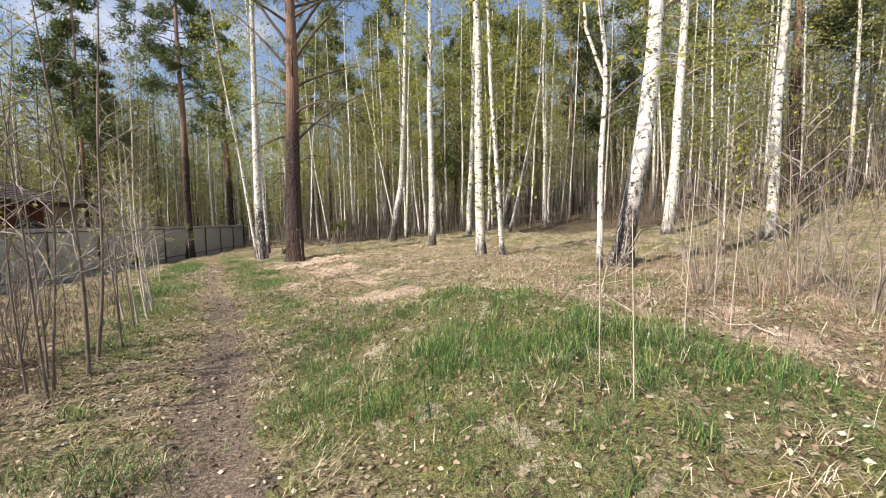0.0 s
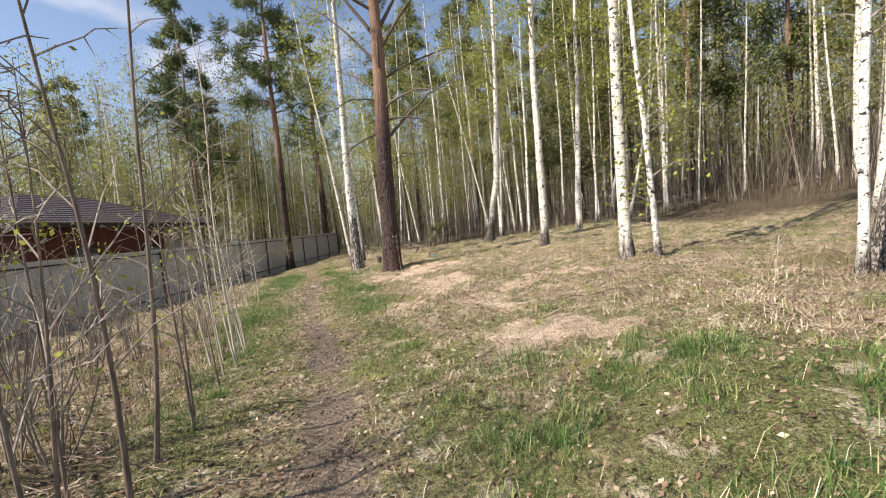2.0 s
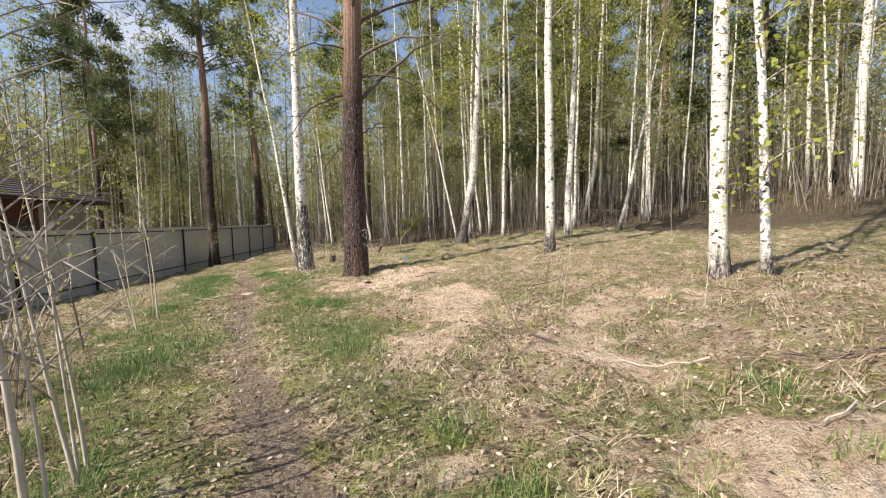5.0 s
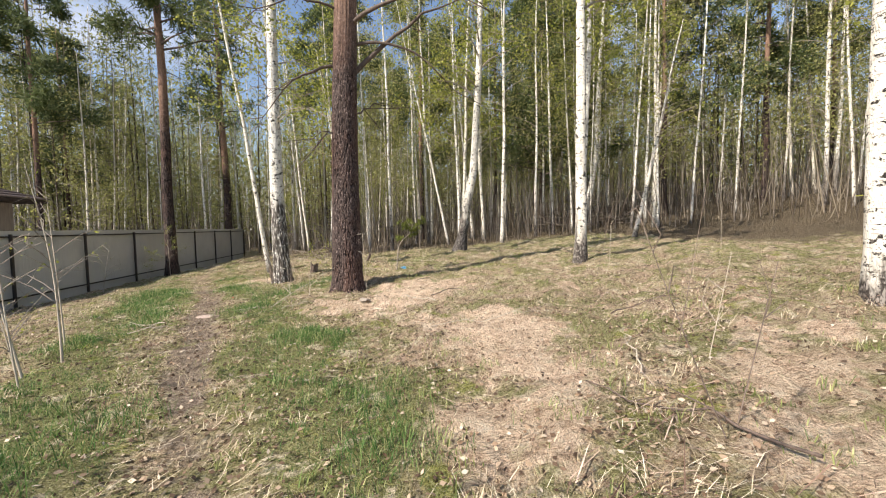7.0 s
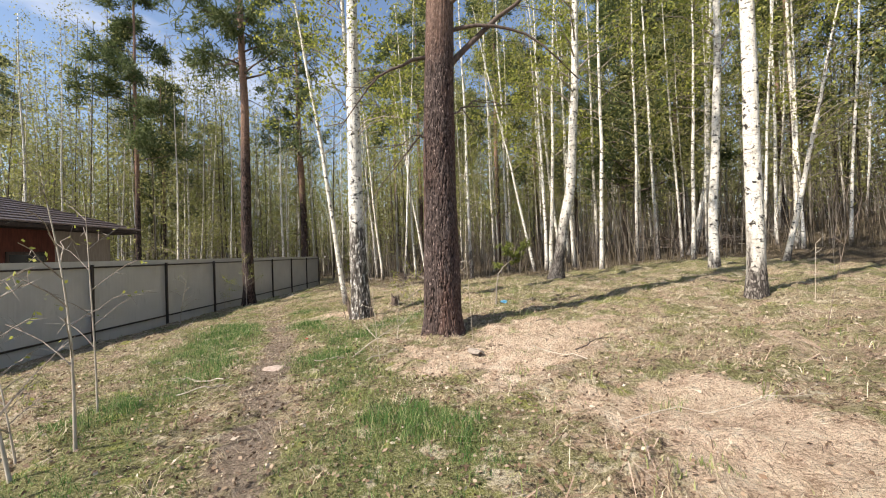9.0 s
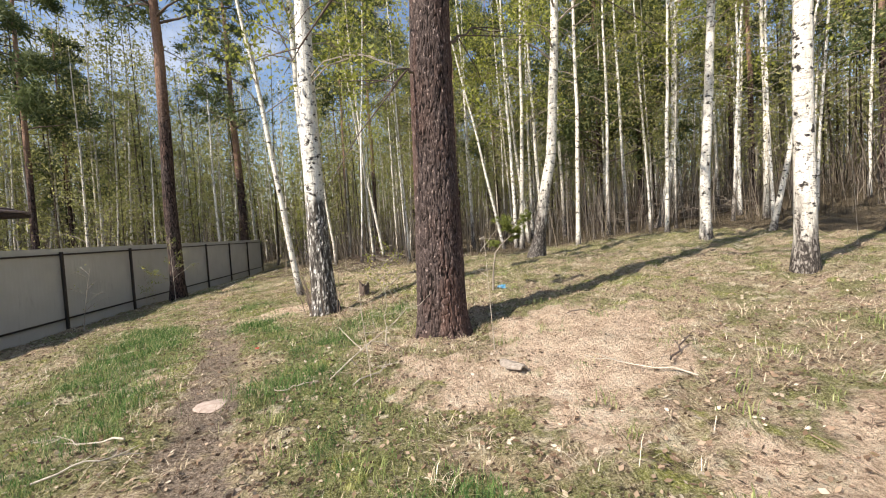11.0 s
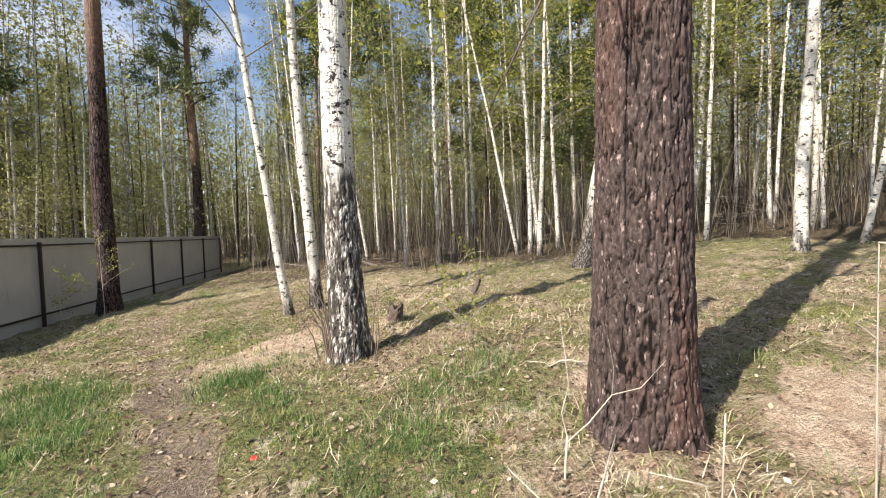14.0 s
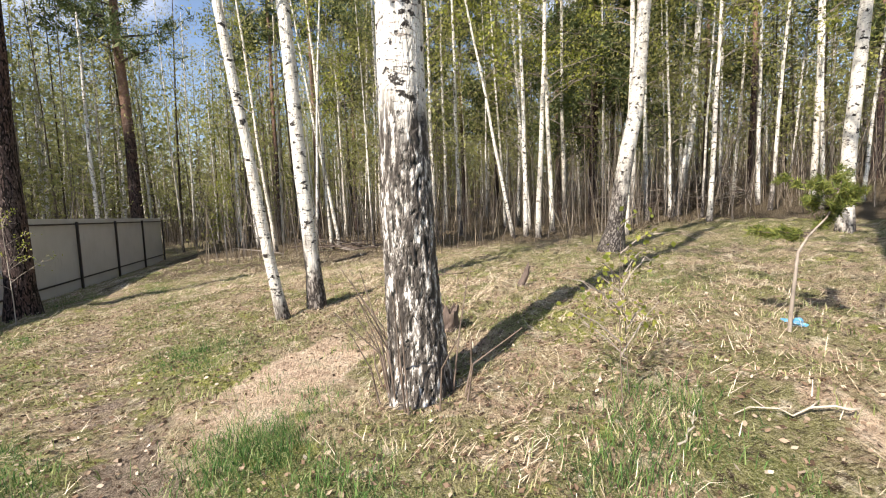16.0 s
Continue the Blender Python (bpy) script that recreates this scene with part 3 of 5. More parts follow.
def pine(label, at, dia, height, lean=(0, 0), seed=1, low=0.5, limbs=38, tufts=9, length=2.7, bark=None, group="", needle=0.3, sides=12, stubs=8):
    rng = np.random.default_rng(seed)
    top = thing("pine_tree", label, "pine tree", (*at, float(ground(*at))), group)
    pts = stem_line(height, lean, 0, 0.025, rng, 18)
    rad = stem_radii(pts, dia, 0.3)
    g = Geo()
    g.tube(sink(pts), np.insert(rad, 0, rad[0] * 1.1), sides)
    part("trunk", g.mesh("trunk", True), bark or M_PINE, top)
    g = Geo()
    spots, ways = limbs_of(pts, rad, limbs, low, rng, length, 0.25, 0.1, tufts, g, 5, 0.35)
    for _ in range(stubs):
        limbs_of(pts, rad, 1, rng.uniform(0.15, low), rng, length * 0.6, 0.1, 0.25, 1, g, 4, 0.16)
    tagged(part("limb_spray", g.mesh("limb_spray"), M_BRANCH, top), kind="stuff")
    g = Geo()
    g.needles(spots, ways, needle, 11, rng)
    tagged(part("crown", g.mesh("crown"), M_NEEDLE, top, "dense dark green needle tufts"), kind="stuff")
    return top


def rough_trunk(pts, radii, sides, rings, zmax, depth, cell, seed, plates=False):
    """A trunk whose bark stands out in plates; gives the mesh with the plates' height on it."""
    z = np.concatenate([np.linspace(-0.25, zmax, rings), np.linspace(zmax, pts[-1][2], 16)[1:]])
    cx, cy = (np.interp(z, pts[:, 2], pts[:, k]) for k in (0, 1))
    r = np.interp(z, pts[:, 2], radii)
    r = np.where(z < 0, r * (1 - z * 0.8), r)
    v, plate = [], []
    for i in range(len(z)):
        for j in range(sides):
            a = 2 * math.pi * j / sides
            q = Vector((math.cos(a) * radii[2] / cell[0], math.sin(a) * radii[2] / cell[0], z[i] / cell[1] + seed))
            q += noise.noise_vector(q * 0.7) * 0.5
            one, two = noise.noise(q), noise.noise(q * 1.9 + Vector((7, 3, 1)))
            cross = noise.noise(Vector((q.x * 0.9, q.y * 0.9, q.z * 2.6 + 5)))
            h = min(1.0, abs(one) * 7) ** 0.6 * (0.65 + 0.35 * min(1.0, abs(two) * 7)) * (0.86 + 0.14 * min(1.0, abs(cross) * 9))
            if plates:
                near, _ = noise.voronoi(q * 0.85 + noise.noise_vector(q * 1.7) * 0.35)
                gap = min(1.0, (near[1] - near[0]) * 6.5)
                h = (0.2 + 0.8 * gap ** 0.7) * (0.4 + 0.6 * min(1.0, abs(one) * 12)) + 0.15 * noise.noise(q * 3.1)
            lump = 0.5 * noise.noise(q * 0.35)
            foot = 0.16 * math.exp(-max(z[i], 0) / 0.16) * (0.4 + math.sin(a * 3 + seed) + 0.6 * math.sin(a * 5 + 1))
            fade = 1.0 if z[i] < zmax * 0.75 else 0.45
            rr = r[i] * (1 + foot * 0.6) + depth * fade * (h - 0.6 + lump + 0.4 * noise.noise(q * 2.3))
            v.append((cx[i] + math.cos(a) * rr, cy[i] + math.sin(a) * rr, z[i]))
            plate.append(h)
    n = len(z)
    i, j = np.meshgrid(np.arange(n - 1), np.arange(sides), indexing="ij")
    j2 = (j + 1) % sides
    f = np.stack([i * sides + j, i * sides + j2, (i + 1) * sides + j2, (i + 1) * sides + j], -1).reshape(-1, 4)
    g = Geo()
    g.add(v, f)
    me = g.mesh("trunk", True)
    me.attributes.new("plate", "FLOAT", "POINT").data.foreach_set("value", np.array(plate, np.float32))
    return me


def old_pine():
    """The great pine beside the path, with crooked dead boughs."""
    rng = np.random.default_rng(5)
    at = (-5.72, 15.95)
    top = thing("pine_tree", "tall old pine with thick furrowed reddish-grey bark beside the path", "pine tree", (*at, float(ground(*at))))
    pts = stem_line(17, (0.0, 0.0), 0, 0.0, rng, 24)
    z = pts[:, 2]
    pts[:, 0] = np.interp(z, [0, 2, 3.5, 5.5, 7.3, 17], [0, 0.015, 0.03, 0.11, 0.18, 0.2])
    rad = np.interp(z, [0, 0.3, 1, 2.2, 5, 8, 12, 17], [0.36, 0.325, 0.3, 0.275, 0.245, 0.2, 0.12, 0.03])
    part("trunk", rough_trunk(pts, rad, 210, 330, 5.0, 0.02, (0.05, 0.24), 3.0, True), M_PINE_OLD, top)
    boughs = (  # height, bearing, length, rise, droop, thickness
        (4.75, 195, 1.5, 0.15, 0.85, 0.04), (4.55, 12, 2.6, 1.1, 0.35, 0.06), (5.2, 5, 2.2, 0.35, 0.75, 0.04),
        (5.6, 335, 3.0, 0.5, 0.6, 0.05), (6.2, 150, 2.4, 0.9, 0.3, 0.05), (6.6, 20, 3.2, 0.7, 0.4, 0.05),
        (7.2, 170, 2.6, 1.3, 0.3, 0.06), (7.6, 350, 2.6, 1.2, 0.3, 0.06), (3.7, 30, 0.7, 0.8, 0.2, 0.025), (3.3, 220, 0.5, 0.7, 0.9, 0.02),
        (8.1, 185, 2.5, 1.6, 0.2, 0.07), (8.3, 15, 2.5, 1.6, 0.2, 0.07), (5.9, 210, 1.8, 0.3, 0.6, 0.03), (6.9, 290, 2.2, 0.6, 0.4, 0.04),
    )
    for h, a, L, rise, droop, thick in boughs:
        g = Geo()
        c = np.array([np.interp(h, z, pts[:, k]) for k in range(3)])
        out = np.array([math.cos(radians(a)), math.sin(radians(a)), 0])
        t = np.linspace(0, 1, 9)[:, None]
        line = c + out * (L * t + 0.1) + np.array([0, 0, 1]) * L * (rise * t - droop * t ** 2) + rng.normal(size=(9, 3)) * 0.05 * t
        g.tube(line, np.linspace(thick, 0.008, 9), 7)
        for k in (4, 5, 6, 7, 8):
            w = out + rng.normal(size=3) * 0.7
            w[2] -= 0.3
            g.tube([line[k], line[k] + w * 0.25, line[k] + w * 0.5 + rng.normal(size=3) * 0.08], [0.01, 0.007, 0.003], 4)
        part("bough", g.mesh("bough", True), M_BRANCH, top, "bare crooked dark bough")
    g, n = Geo(), Geo()
    spots, ways = limbs_of(pts, rad, 36, 0.52, rng, 3.2, 0.5, 0.2, 9, g, 5, 0.35)
    tagged(part("limb_spray", g.mesh("limb_spray"), M_BRANCH, top), kind="stuff")
    n.needles(spots, ways, 0.17, 11, rng)
    tagged(part("crown", n.mesh("crown"), M_NEEDLE, top, "dark green needle tufts high up"), kind="stuff")


def old_birch():
    """The old birch beside the path, black and cracked at the foot, with suckers."""
    rng = np.random.default_rng(9)
    at = (-7.95, 18.2)
    top = thing("birch_tree", "old birch with cracked black foot, white bark above and thin suckers", "birch tree", (*at, float(ground(*at))))
    pts = stem_line(16, (0.0, 0.0), 0, 0.0, rng, 24)
    z = pts[:, 2]
    pts[:, 0] = np.interp(z, [0, 1.5, 3.2, 4.8, 8, 16], [-0.03, -0.08, -0.1, -0.09, -0.04, 0.1])
    rad = np.interp(z, [0, 0.25, 0.8, 1.6, 2.2, 4, 9, 16], [0.26, 0.225, 0.2, 0.18, 0.17, 0.15, 0.1, 0.02])
    part("trunk", rough_trunk(pts, rad, 104, 150, 2.4, 0.024, (0.034, 0.2), 8.0), M_BIRCH_OLD, top)
    g = Geo()
    spots, _ = limbs_of(pts, rad, 46, 0.25, rng, 2.2, 0.6, 0.75, 6, g, 5, 0.11)
    tagged(part("limb_spray", g.mesh("limb_spray"), M_TWIG, top), kind="stuff")
    g = Geo()
    g.cards(spots[rng.integers(0, len(spots), 5200)] + rng.normal(size=(5200, 3)) * 0.2, 0.055, rng)
    tagged(part("crown", g.mesh("crown"), M_LEAF, top, "hanging fresh yellow-green leaves"), kind="stuff")
    for i in range(18):
        a = radians(rng.uniform(140, 340))
        o = np.array([math.cos(a), math.sin(a), 0])
        h = rng.uniform(0.35, 1.0)
        p = o * rng.uniform(0.24, 0.42)
        g = Geo()
        g.tube([p, p + o * 0.06 + (0, 0, h * 0.5), p + o * rng.uniform(0.02, 0.4) + (rng.normal() * 0.08, 0, h)], [0.008, 0.006, 0.003], 5)
        part("sucker", g.mesh("sucker"), M_SAPLING, top)


old_pine()
old_birch()

WHITE = "slender white-barked birch with black marks in the clearing"
birch("young slanting birch with white bark, dark at the foot", (-9.53, 21.2), 0.16, 13, (-0.145, 0.0), 21, M_BIRCH, leaves=1500)
birch("white birch with dark speckled foot beside a thinner one", (-9.12, 21.5), 0.23, 15, (-0.05, 0.02), 22, M_BIRCH_MID, leaves=2200)
birch("straight white birch among dry grass", (1.06, 11.4), 0.25, 15, (-0.012, 0), 23, M_BIRCH, leaves=2200, low=0.45)
birch("thin birch with young leaves low on its stem", (1.6, 11.2), 0.13, 11, (-0.05, 0), 24, M_BIRCH, low=0.08, limbs=36, leaves=1500, length=0.8, leaf=0.06)
birch("white birch with a dark foot", (-0.43, 16.6), 0.28, 15, (0.008, 0), 25, M_BIRCH_MID, leaves=2200)
birch("birch that slants from its thick dark foot", (-2.9, 23.5), 0.36, 16, (0.2, 0.0), 26, M_BIRCH_BLACK, leaves=2400, lean_to=3.2, flare=0.7)
birch("smooth bright white birch on the rise", (1.38, 21.9), 0.27, 15, (0.043, 0), 27, M_BIRCH, leaves=2200)
birch("birch slanting beside a heap of brushwood", (4.31, 30.2), 0.34, 16, (0.21, 0.0), 28, M_BIRCH_BLACK, leaves=2400, lean_to=3.5, flare=0.7)
birch("white birch on the slope", (8.0, 14.7), 0.36, 15, (0.07, 0), 29, M_BIRCH, leaves=2200)
birch("white birch high on the slope", (12.0, 21.4), 0.38, 16, (0.02, 0), 30, M_BIRCH, leaves=2200)
birch("thin forked birch with pale bark", (3.05, 8.1), 0.12, 9, (0.0, 0), 31, M_BIRCH, leaves=500, low=0.3, wobble=0.09, fork=3.7)
birch("thick slanting birch with a black cracked foot", (3.7, 8.6), 0.4, 14, (0.17, 0.02), 32, M_BIRCH_BLACK, leaves=1600, flare=0.5, lean_to=4)
birch("white birch at the wood's edge", (9.7, 12.2), 0.3, 14, (0.03, 0), 33, M_BIRCH, leaves=1600)
birch("young birch in fresh bright green leaf", (7.2, 10.6), 0.07, 5.5, (0.03, 0), 35, M_BIRCH, low=0.2, limbs=30, leaves=1100, leaf=0.055, length=1.1)
birch("young birch in fresh green leaf behind the fence's end", (-15.6, 38.6), 0.06, 4.0, (0.02, 0), 36, M_BIRCH, low=0.08, limbs=30, leaves=1000, leaf=0.07, length=1.0)
birch("slanting young birch in the shade", (3.65, 22.5), 0.16, 8, (0.22, 0), 34, M_BIRCH, leaves=500)
for k, (x, y, l, dd) in enumerate(((-3.2, 28.9, -0.2, 0.13), (-2.6, 29.2, -0.02, 0.17), (-2.5, 28.4, 0.04, 0.19), (-9.66, 32.2, -0.05, 0.15), (-9.5, 34.5, -0.15, 0.17), (-15.04, 39.7, -0.02, 0.18), (-4.2, 36.0, 0.0, 0.2), (-0.8, 26.0, 0.02, 0.17), (-1.2, 30.0, -0.04, 0.19), (3.0, 27.0, 0.03, 0.16), (6.5, 26.5, 0.0, 0.2), (-13.8, 38.0, -0.08, 0.18))):
    birch("slim pale birch at the edge of the wood", (x, y), dd, 13 + k % 4, (l, 0), 40 + k, M_BIRCH, leaves=2000, group="slim birches at the edge of the wood")

pine("straight pine with an orange upper trunk beside the fence", (-14.84, 24.25), 0.45, 18, (-0.003, 0), 61, 0.5, stubs=3)
pine("pine with bare lower limbs behind the fence", (-18.8, 37.0), 0.56, 20, (-0.02, 0), 62, 0.45, tufts=6, stubs=18)
pine("dark pine deep in the wood", (3.2, 34.5), 0.42, 18, (0, 0), 63, 0.18, limbs=52, length=3.6, needle=0.42, stubs=8)
pine("dark pine beside birches", (5.6, 34.8), 0.36, 17, (0.0, 0), 64, 0.28, limbs=44, length=3.2, needle=0.42, stubs=8)
for k, (x, y) in enumerate(((-31, 38), (-27, 31.5), (-5, 38), (10, 32), (14.5, 30), (20, 24), (25, 16), (-14, 45), (1.5, 45), (8.5, 41), (22, 34), (-9, 50), (-2, 41), (4, 40), (-48, 38), (17, 20), (13, 38), (-38, 52), (30, 27), (-11, 41))):
    pine("dark green pine standing in the wood", (x, y), 0.3 + 0.04 * (k % 3), 17 + (k * 5) % 6, (0.01 * (k % 3 - 1), 0), 70 + k, 0.3 + 0.08 * (k % 4), limbs=34, tufts=8, length=3.0, needle=0.42, group="pines in the wood")


def in_wood(x, y):
    """Whether a tree of the wood may stand there."""
    d = from_fence(x, y)
    u, s = from_path(x, y)
    if abs(x) > 130 or y < -40:
        return False
    if d < -0.7:
        return y > 32 + 0.2 * d or x < -46
    if d < 3 and y < 42:
        return False
    if y < 3:
        return x > 12
    if x > 4:
        return x + 0.55 * y > 20 and u > 12.5
    return y > 26.5 + 1.5 * math.sin(x) and not (d < 3 and y < 40) and not (d < 9 and y < 30.5)


def wood():
    """The birch wood: countable trees in front, the far stand behind."""
    rng = np.random.default_rng(77)
    kinds = []
    for k in range(9):
        kinds.append(birch("slender pale birch in the dense spring wood", (0, 60 + k), rng.uniform(0.09, 0.19), rng.uniform(12, 19), (rng.normal() * 0.03, rng.normal() * 0.03), 100 + k, M_BIRCH_WOOD if k % 4 else M_BIRCH, low=rng.uniform(0.1, 0.3), limbs=30, leaves=1900, leaf=0.078, twigs=3, length=1.8, sides=6, flake=True, bare=6, group="birches of the wood", steps=9))
    placed, tries = [], 0
    while len(placed) < 290 and tries < 60000:
        tries += 1
        a, r = radians(rng.uniform(-75, 75)), 20 + 45 * rng.uniform() ** 1.2
        x, y = -4 + math.sin(a) * r, 8 + math.cos(a) * r
        if not in_wood(x, y) or rng.uniform() > 0.6 + 0.6 * float(wave(x, y, 0.5, 5.0)) or any((x - p) ** 2 + (y - q) ** 2 < 0.9 for p, q in placed):
            continue
        placed.append((x, y))
    while len(placed) < 345:
        x, y = rng.uniform(-62, -17.5), rng.uniform(29, 58)
        if from_fence(x, y) > -1.5 or any((x - p) ** 2 + (y - q) ** 2 < 1.5 for p, q in placed):
            continue
        placed.append((x, y))
    for i, (x, y) in enumerate(placed):
        m = pose(x, y, float(ground(x, y)), 0, 0, rng.uniform(0, 360))
        if i < len(kinds):
            kinds[i].matrix_basis = m
        else:
            copy_thing(kinds[i % len(kinds)], m)
    tg, lg, bg = Geo(), Geo(), Geo()
    n = 0
    while n < 1450:
        a, r = radians(rng.uniform(-85, 85)), 34 + 70 * rng.uniform()
        x, y = -4 + math.sin(a) * r, 8 + math.cos(a) * r
        if not in_wood(x, y):
            continue
        if rng.uniform() > 0.55 + 0.7 * float(wave(x, y, 0.35, 2.0)):
            continue
        n += 1
        z, h, w = float(ground(x, y)), rng.uniform(12, 21), rng.uniform(0.035, 0.1)
        l = rng.normal(size=2) * 0.035 * h
        tg.tube([(x, y, z - 0.2), (x + l[0] * 0.4, y + l[1] * 0.5, z + h * 0.5), (x + l[0], y + l[1], z + h)], [w, w * 0.6, 0.015], 4, False)
        k = 250 if r < 75 else 150
        t = rng.uniform(0.08, 1.0, k)
        c = np.stack([x + l[0] * t, y + l[1] * t, z + h * t], -1) + rng.normal(size=(k, 3)) * np.array([1.0, 1.0, 0.5]) * (1.1 - 0.55 * t)[:, None]
        lg.flakes(c, 0.165, rng)
        t = rng.uniform(0.08, 1.0, 60)
        p = np.stack([x + l[0] * t, y + l[1] * t, z + h * t], -1)
        bg.slivers(p, p + rng.normal(size=(60, 3)) * np.array([0.8, 0.8, 0.3]) + np.array([0, 0, 0.6]), 0.03, rng)
    tagged(part("far_birch_trunks", tg.mesh("far_birch_trunks", True), M_FARTRUNK), "dense stand of thin pale birch trunks", "woods", kind="stuff")
    tagged(part("far_birch_leaves", lg.mesh("far_birch_leaves"), M_FARLEAF), "spring-green haze of young birch leaves", "foliage", kind="stuff")
    tagged(part("far_birch_twigs", bg.mesh("far_birch_twigs"), M_TWIG), "grey-brown haze of bare birch twigs", "twigs", kind="stuff")
    tg = Geo()
    for _ in range(3600):
        a, r = radians(rng.uniform(-80, 80)), 19 + 50 * rng.uniform()
        x, y = -4 + math.sin(a) * r, 8 + math.cos(a) * r
        if not in_wood(x, y):
            continue
        z, h = float(ground(x, y)), rng.uniform(0.8, 4.5)
        w = rng.normal(size=2) * 0.12 * h
        tg.tube([(x, y, z - 0.1), (x + w[0] * 0.4, y + w[1] * 0.4, z + h * 0.5), (x + w[0], y + w[1], z + h)], [0.016, 0.011, 0.003], 3, False)
        for _ in range(3):
            q = rng.uniform(0.3, 0.9)
            p = np.array([x + w[0] * q, y + w[1] * q, z + h * q])
            tg.tube([p, p + rng.normal(size=3) * 0.3 + (0, 0, 0.25)], [0.006, 0.002], 3, False)
    n = 10000
    a, r = np.radians(rng.uniform(-80, 80, n)), 17 + 50 * rng.uniform(size=n)
    x, y = -4 + np.sin(a) * r, 8 + np.cos(a) * r
    keep = np.array([in_wood(p, q) for p, q in zip(x, y)])
    x, y = x[keep], y[keep]
    n = len(x)
    h = rng.uniform(0.3, 1.0, n) ** 2 * 7
    foot = np.stack([x, y, ground(x, y) - 0.1], -1)
    bush = Geo()
    bush.slivers(foot, foot + np.stack([rng.normal(size=n) * 0.2 * h, rng.normal(size=n) * 0.2 * h, h], -1), 0.03, rng)
    n = 5500
    a, r = np.radians(rng.uniform(-85, 85, n)), 48 + 60 * rng.uniform(size=n)
    x, y = -4 + np.sin(a) * r, 8 + np.cos(a) * r
    keep = np.array([in_wood(p, q) for p, q in zip(x, y)])
    x, y = x[keep], y[keep]
    n = len(x)
    h = rng.uniform(2.5, 10, n)
    foot = np.stack([x, y, ground(x, y) - 0.1], -1)
    bush.slivers(foot, foot + np.stack([rng.normal(size=n) * 0.12 * h, rng.normal(size=n) * 0.16 * h, h], -1), 0.075, rng)
    n = 70000
    a, r = np.radians(rng.uniform(-90, 90, n)), 72 + 60 * rng.uniform(size=n)
    x, y = -4 + np.sin(a) * r, 8 + np.cos(a) * r
    top = 17 + 5 * wave(x, y, 0.3, 1.0) + 3 * wave(x, y, 0.9, 2.0)
    c = np.stack([x, y, ground(x, y) + 3 + top * rng.uniform(size=n)], -1)
    crowns = Geo()
    crowns.flakes(c, 0.5, rng)
    tagged(part("far_crowns", crowns.mesh("far_crowns"), M_FARLEAF), "hazy green crowns of the far wood", "foliage", kind="stuff")
    n = 60000
    a, r = np.radians(rng.uniform(-88, 88, n)), 66 + 60 * rng.uniform(size=n)
    x, y = -4 + np.sin(a) * r, 8 + np.cos(a) * r
    c = np.stack([x, y, ground(x, y) + 11 * rng.uniform(size=n) ** 1.3], -1)
    belt = Geo()
    belt.flakes(c, 0.5, rng)
    tagged(part("far_brushwood", belt.mesh("far_brushwood"), M_FARBRUSH), "brown-green tangle of far brushwood closing the wood", "brushwood", kind="stuff")
    tagged(part("thicket", bush.mesh("thicket"), M_BRUSH), "thicket of thin brown stems on the wood's floor", "thicket", kind="stuff")
    tagged(part("undergrowth", tg.mesh("undergrowth"), M_TWIG), "tangle of thin bare grey undergrowth stems", "undergrowth", kind="stuff")


wood()


def sapling_kind(k, rng):
    h = rng.uniform(2.2, 4.6)
    top = thing("sapling", "thin grey-brown sapling with a few young leaves", "sapling", (0, 0, 0), "saplings beside the path")
    pts = stem_line(h, (rng.normal() * 0.06, rng.normal() * 0.06), 0, 0.06, rng, 10)
    rad = stem_radii(pts, rng.uniform(0.015, 0.028), 0.2, 0.15)
    g = Geo()
    g.tube(sink(pts), np.insert(rad, 0, rad[0]), 6)
    part("stem", g.mesh("stem", True), M_SAPLING, top)
    g = Geo()
    spots, _ = limbs_of(pts, rad, 11, 0.2, rng, 0.7, 0.9, 0.1, 2, g, 3, 0.5)
    tagged(part("twig_spray", g.mesh("twig_spray"), M_TWIG, top), kind="stuff")
    g = Geo()
    n = 55
    g.cards(spots[rng.integers(0, len(spots), n)] + rng.normal(size=(n, 3)) * 0.04, 0.035, rng)
    tagged(part("foliage", g.mesh("foliage"), M_LEAF, top), kind="stuff")
    return top


def saplings():
    rng = np.random.default_rng(3)
    kinds = [sapling_kind(k, rng) for k in range(7)]
    spots = []
    while len(spots) < 34:
        u, s = -rng.uniform(1.8, 5.2), rng.uniform(-1.0, 13.0)
        if u > -1.7 and s < 3:
            continue
        spots.append((0.8746 * u - 0.4848 * s, 0.4848 * u + 0.8746 * s))
    while len(spots) < 46:
        u, s = rng.uniform(5.0, 12.5), rng.uniform(-0.5, 6)
        spots.append((0.8746 * u - 0.4848 * s, 0.4848 * u + 0.8746 * s))
    for i, (x, y) in enumerate(spots):
        m = pose(x, y, float(ground(x, y)), rng.normal() * 3, rng.normal() * 3, rng.uniform(0, 360))
        if i < len(kinds):
            kinds[i].matrix_basis = m
        else:
            copy_thing(kinds[i % len(kinds)], m)


saplings()


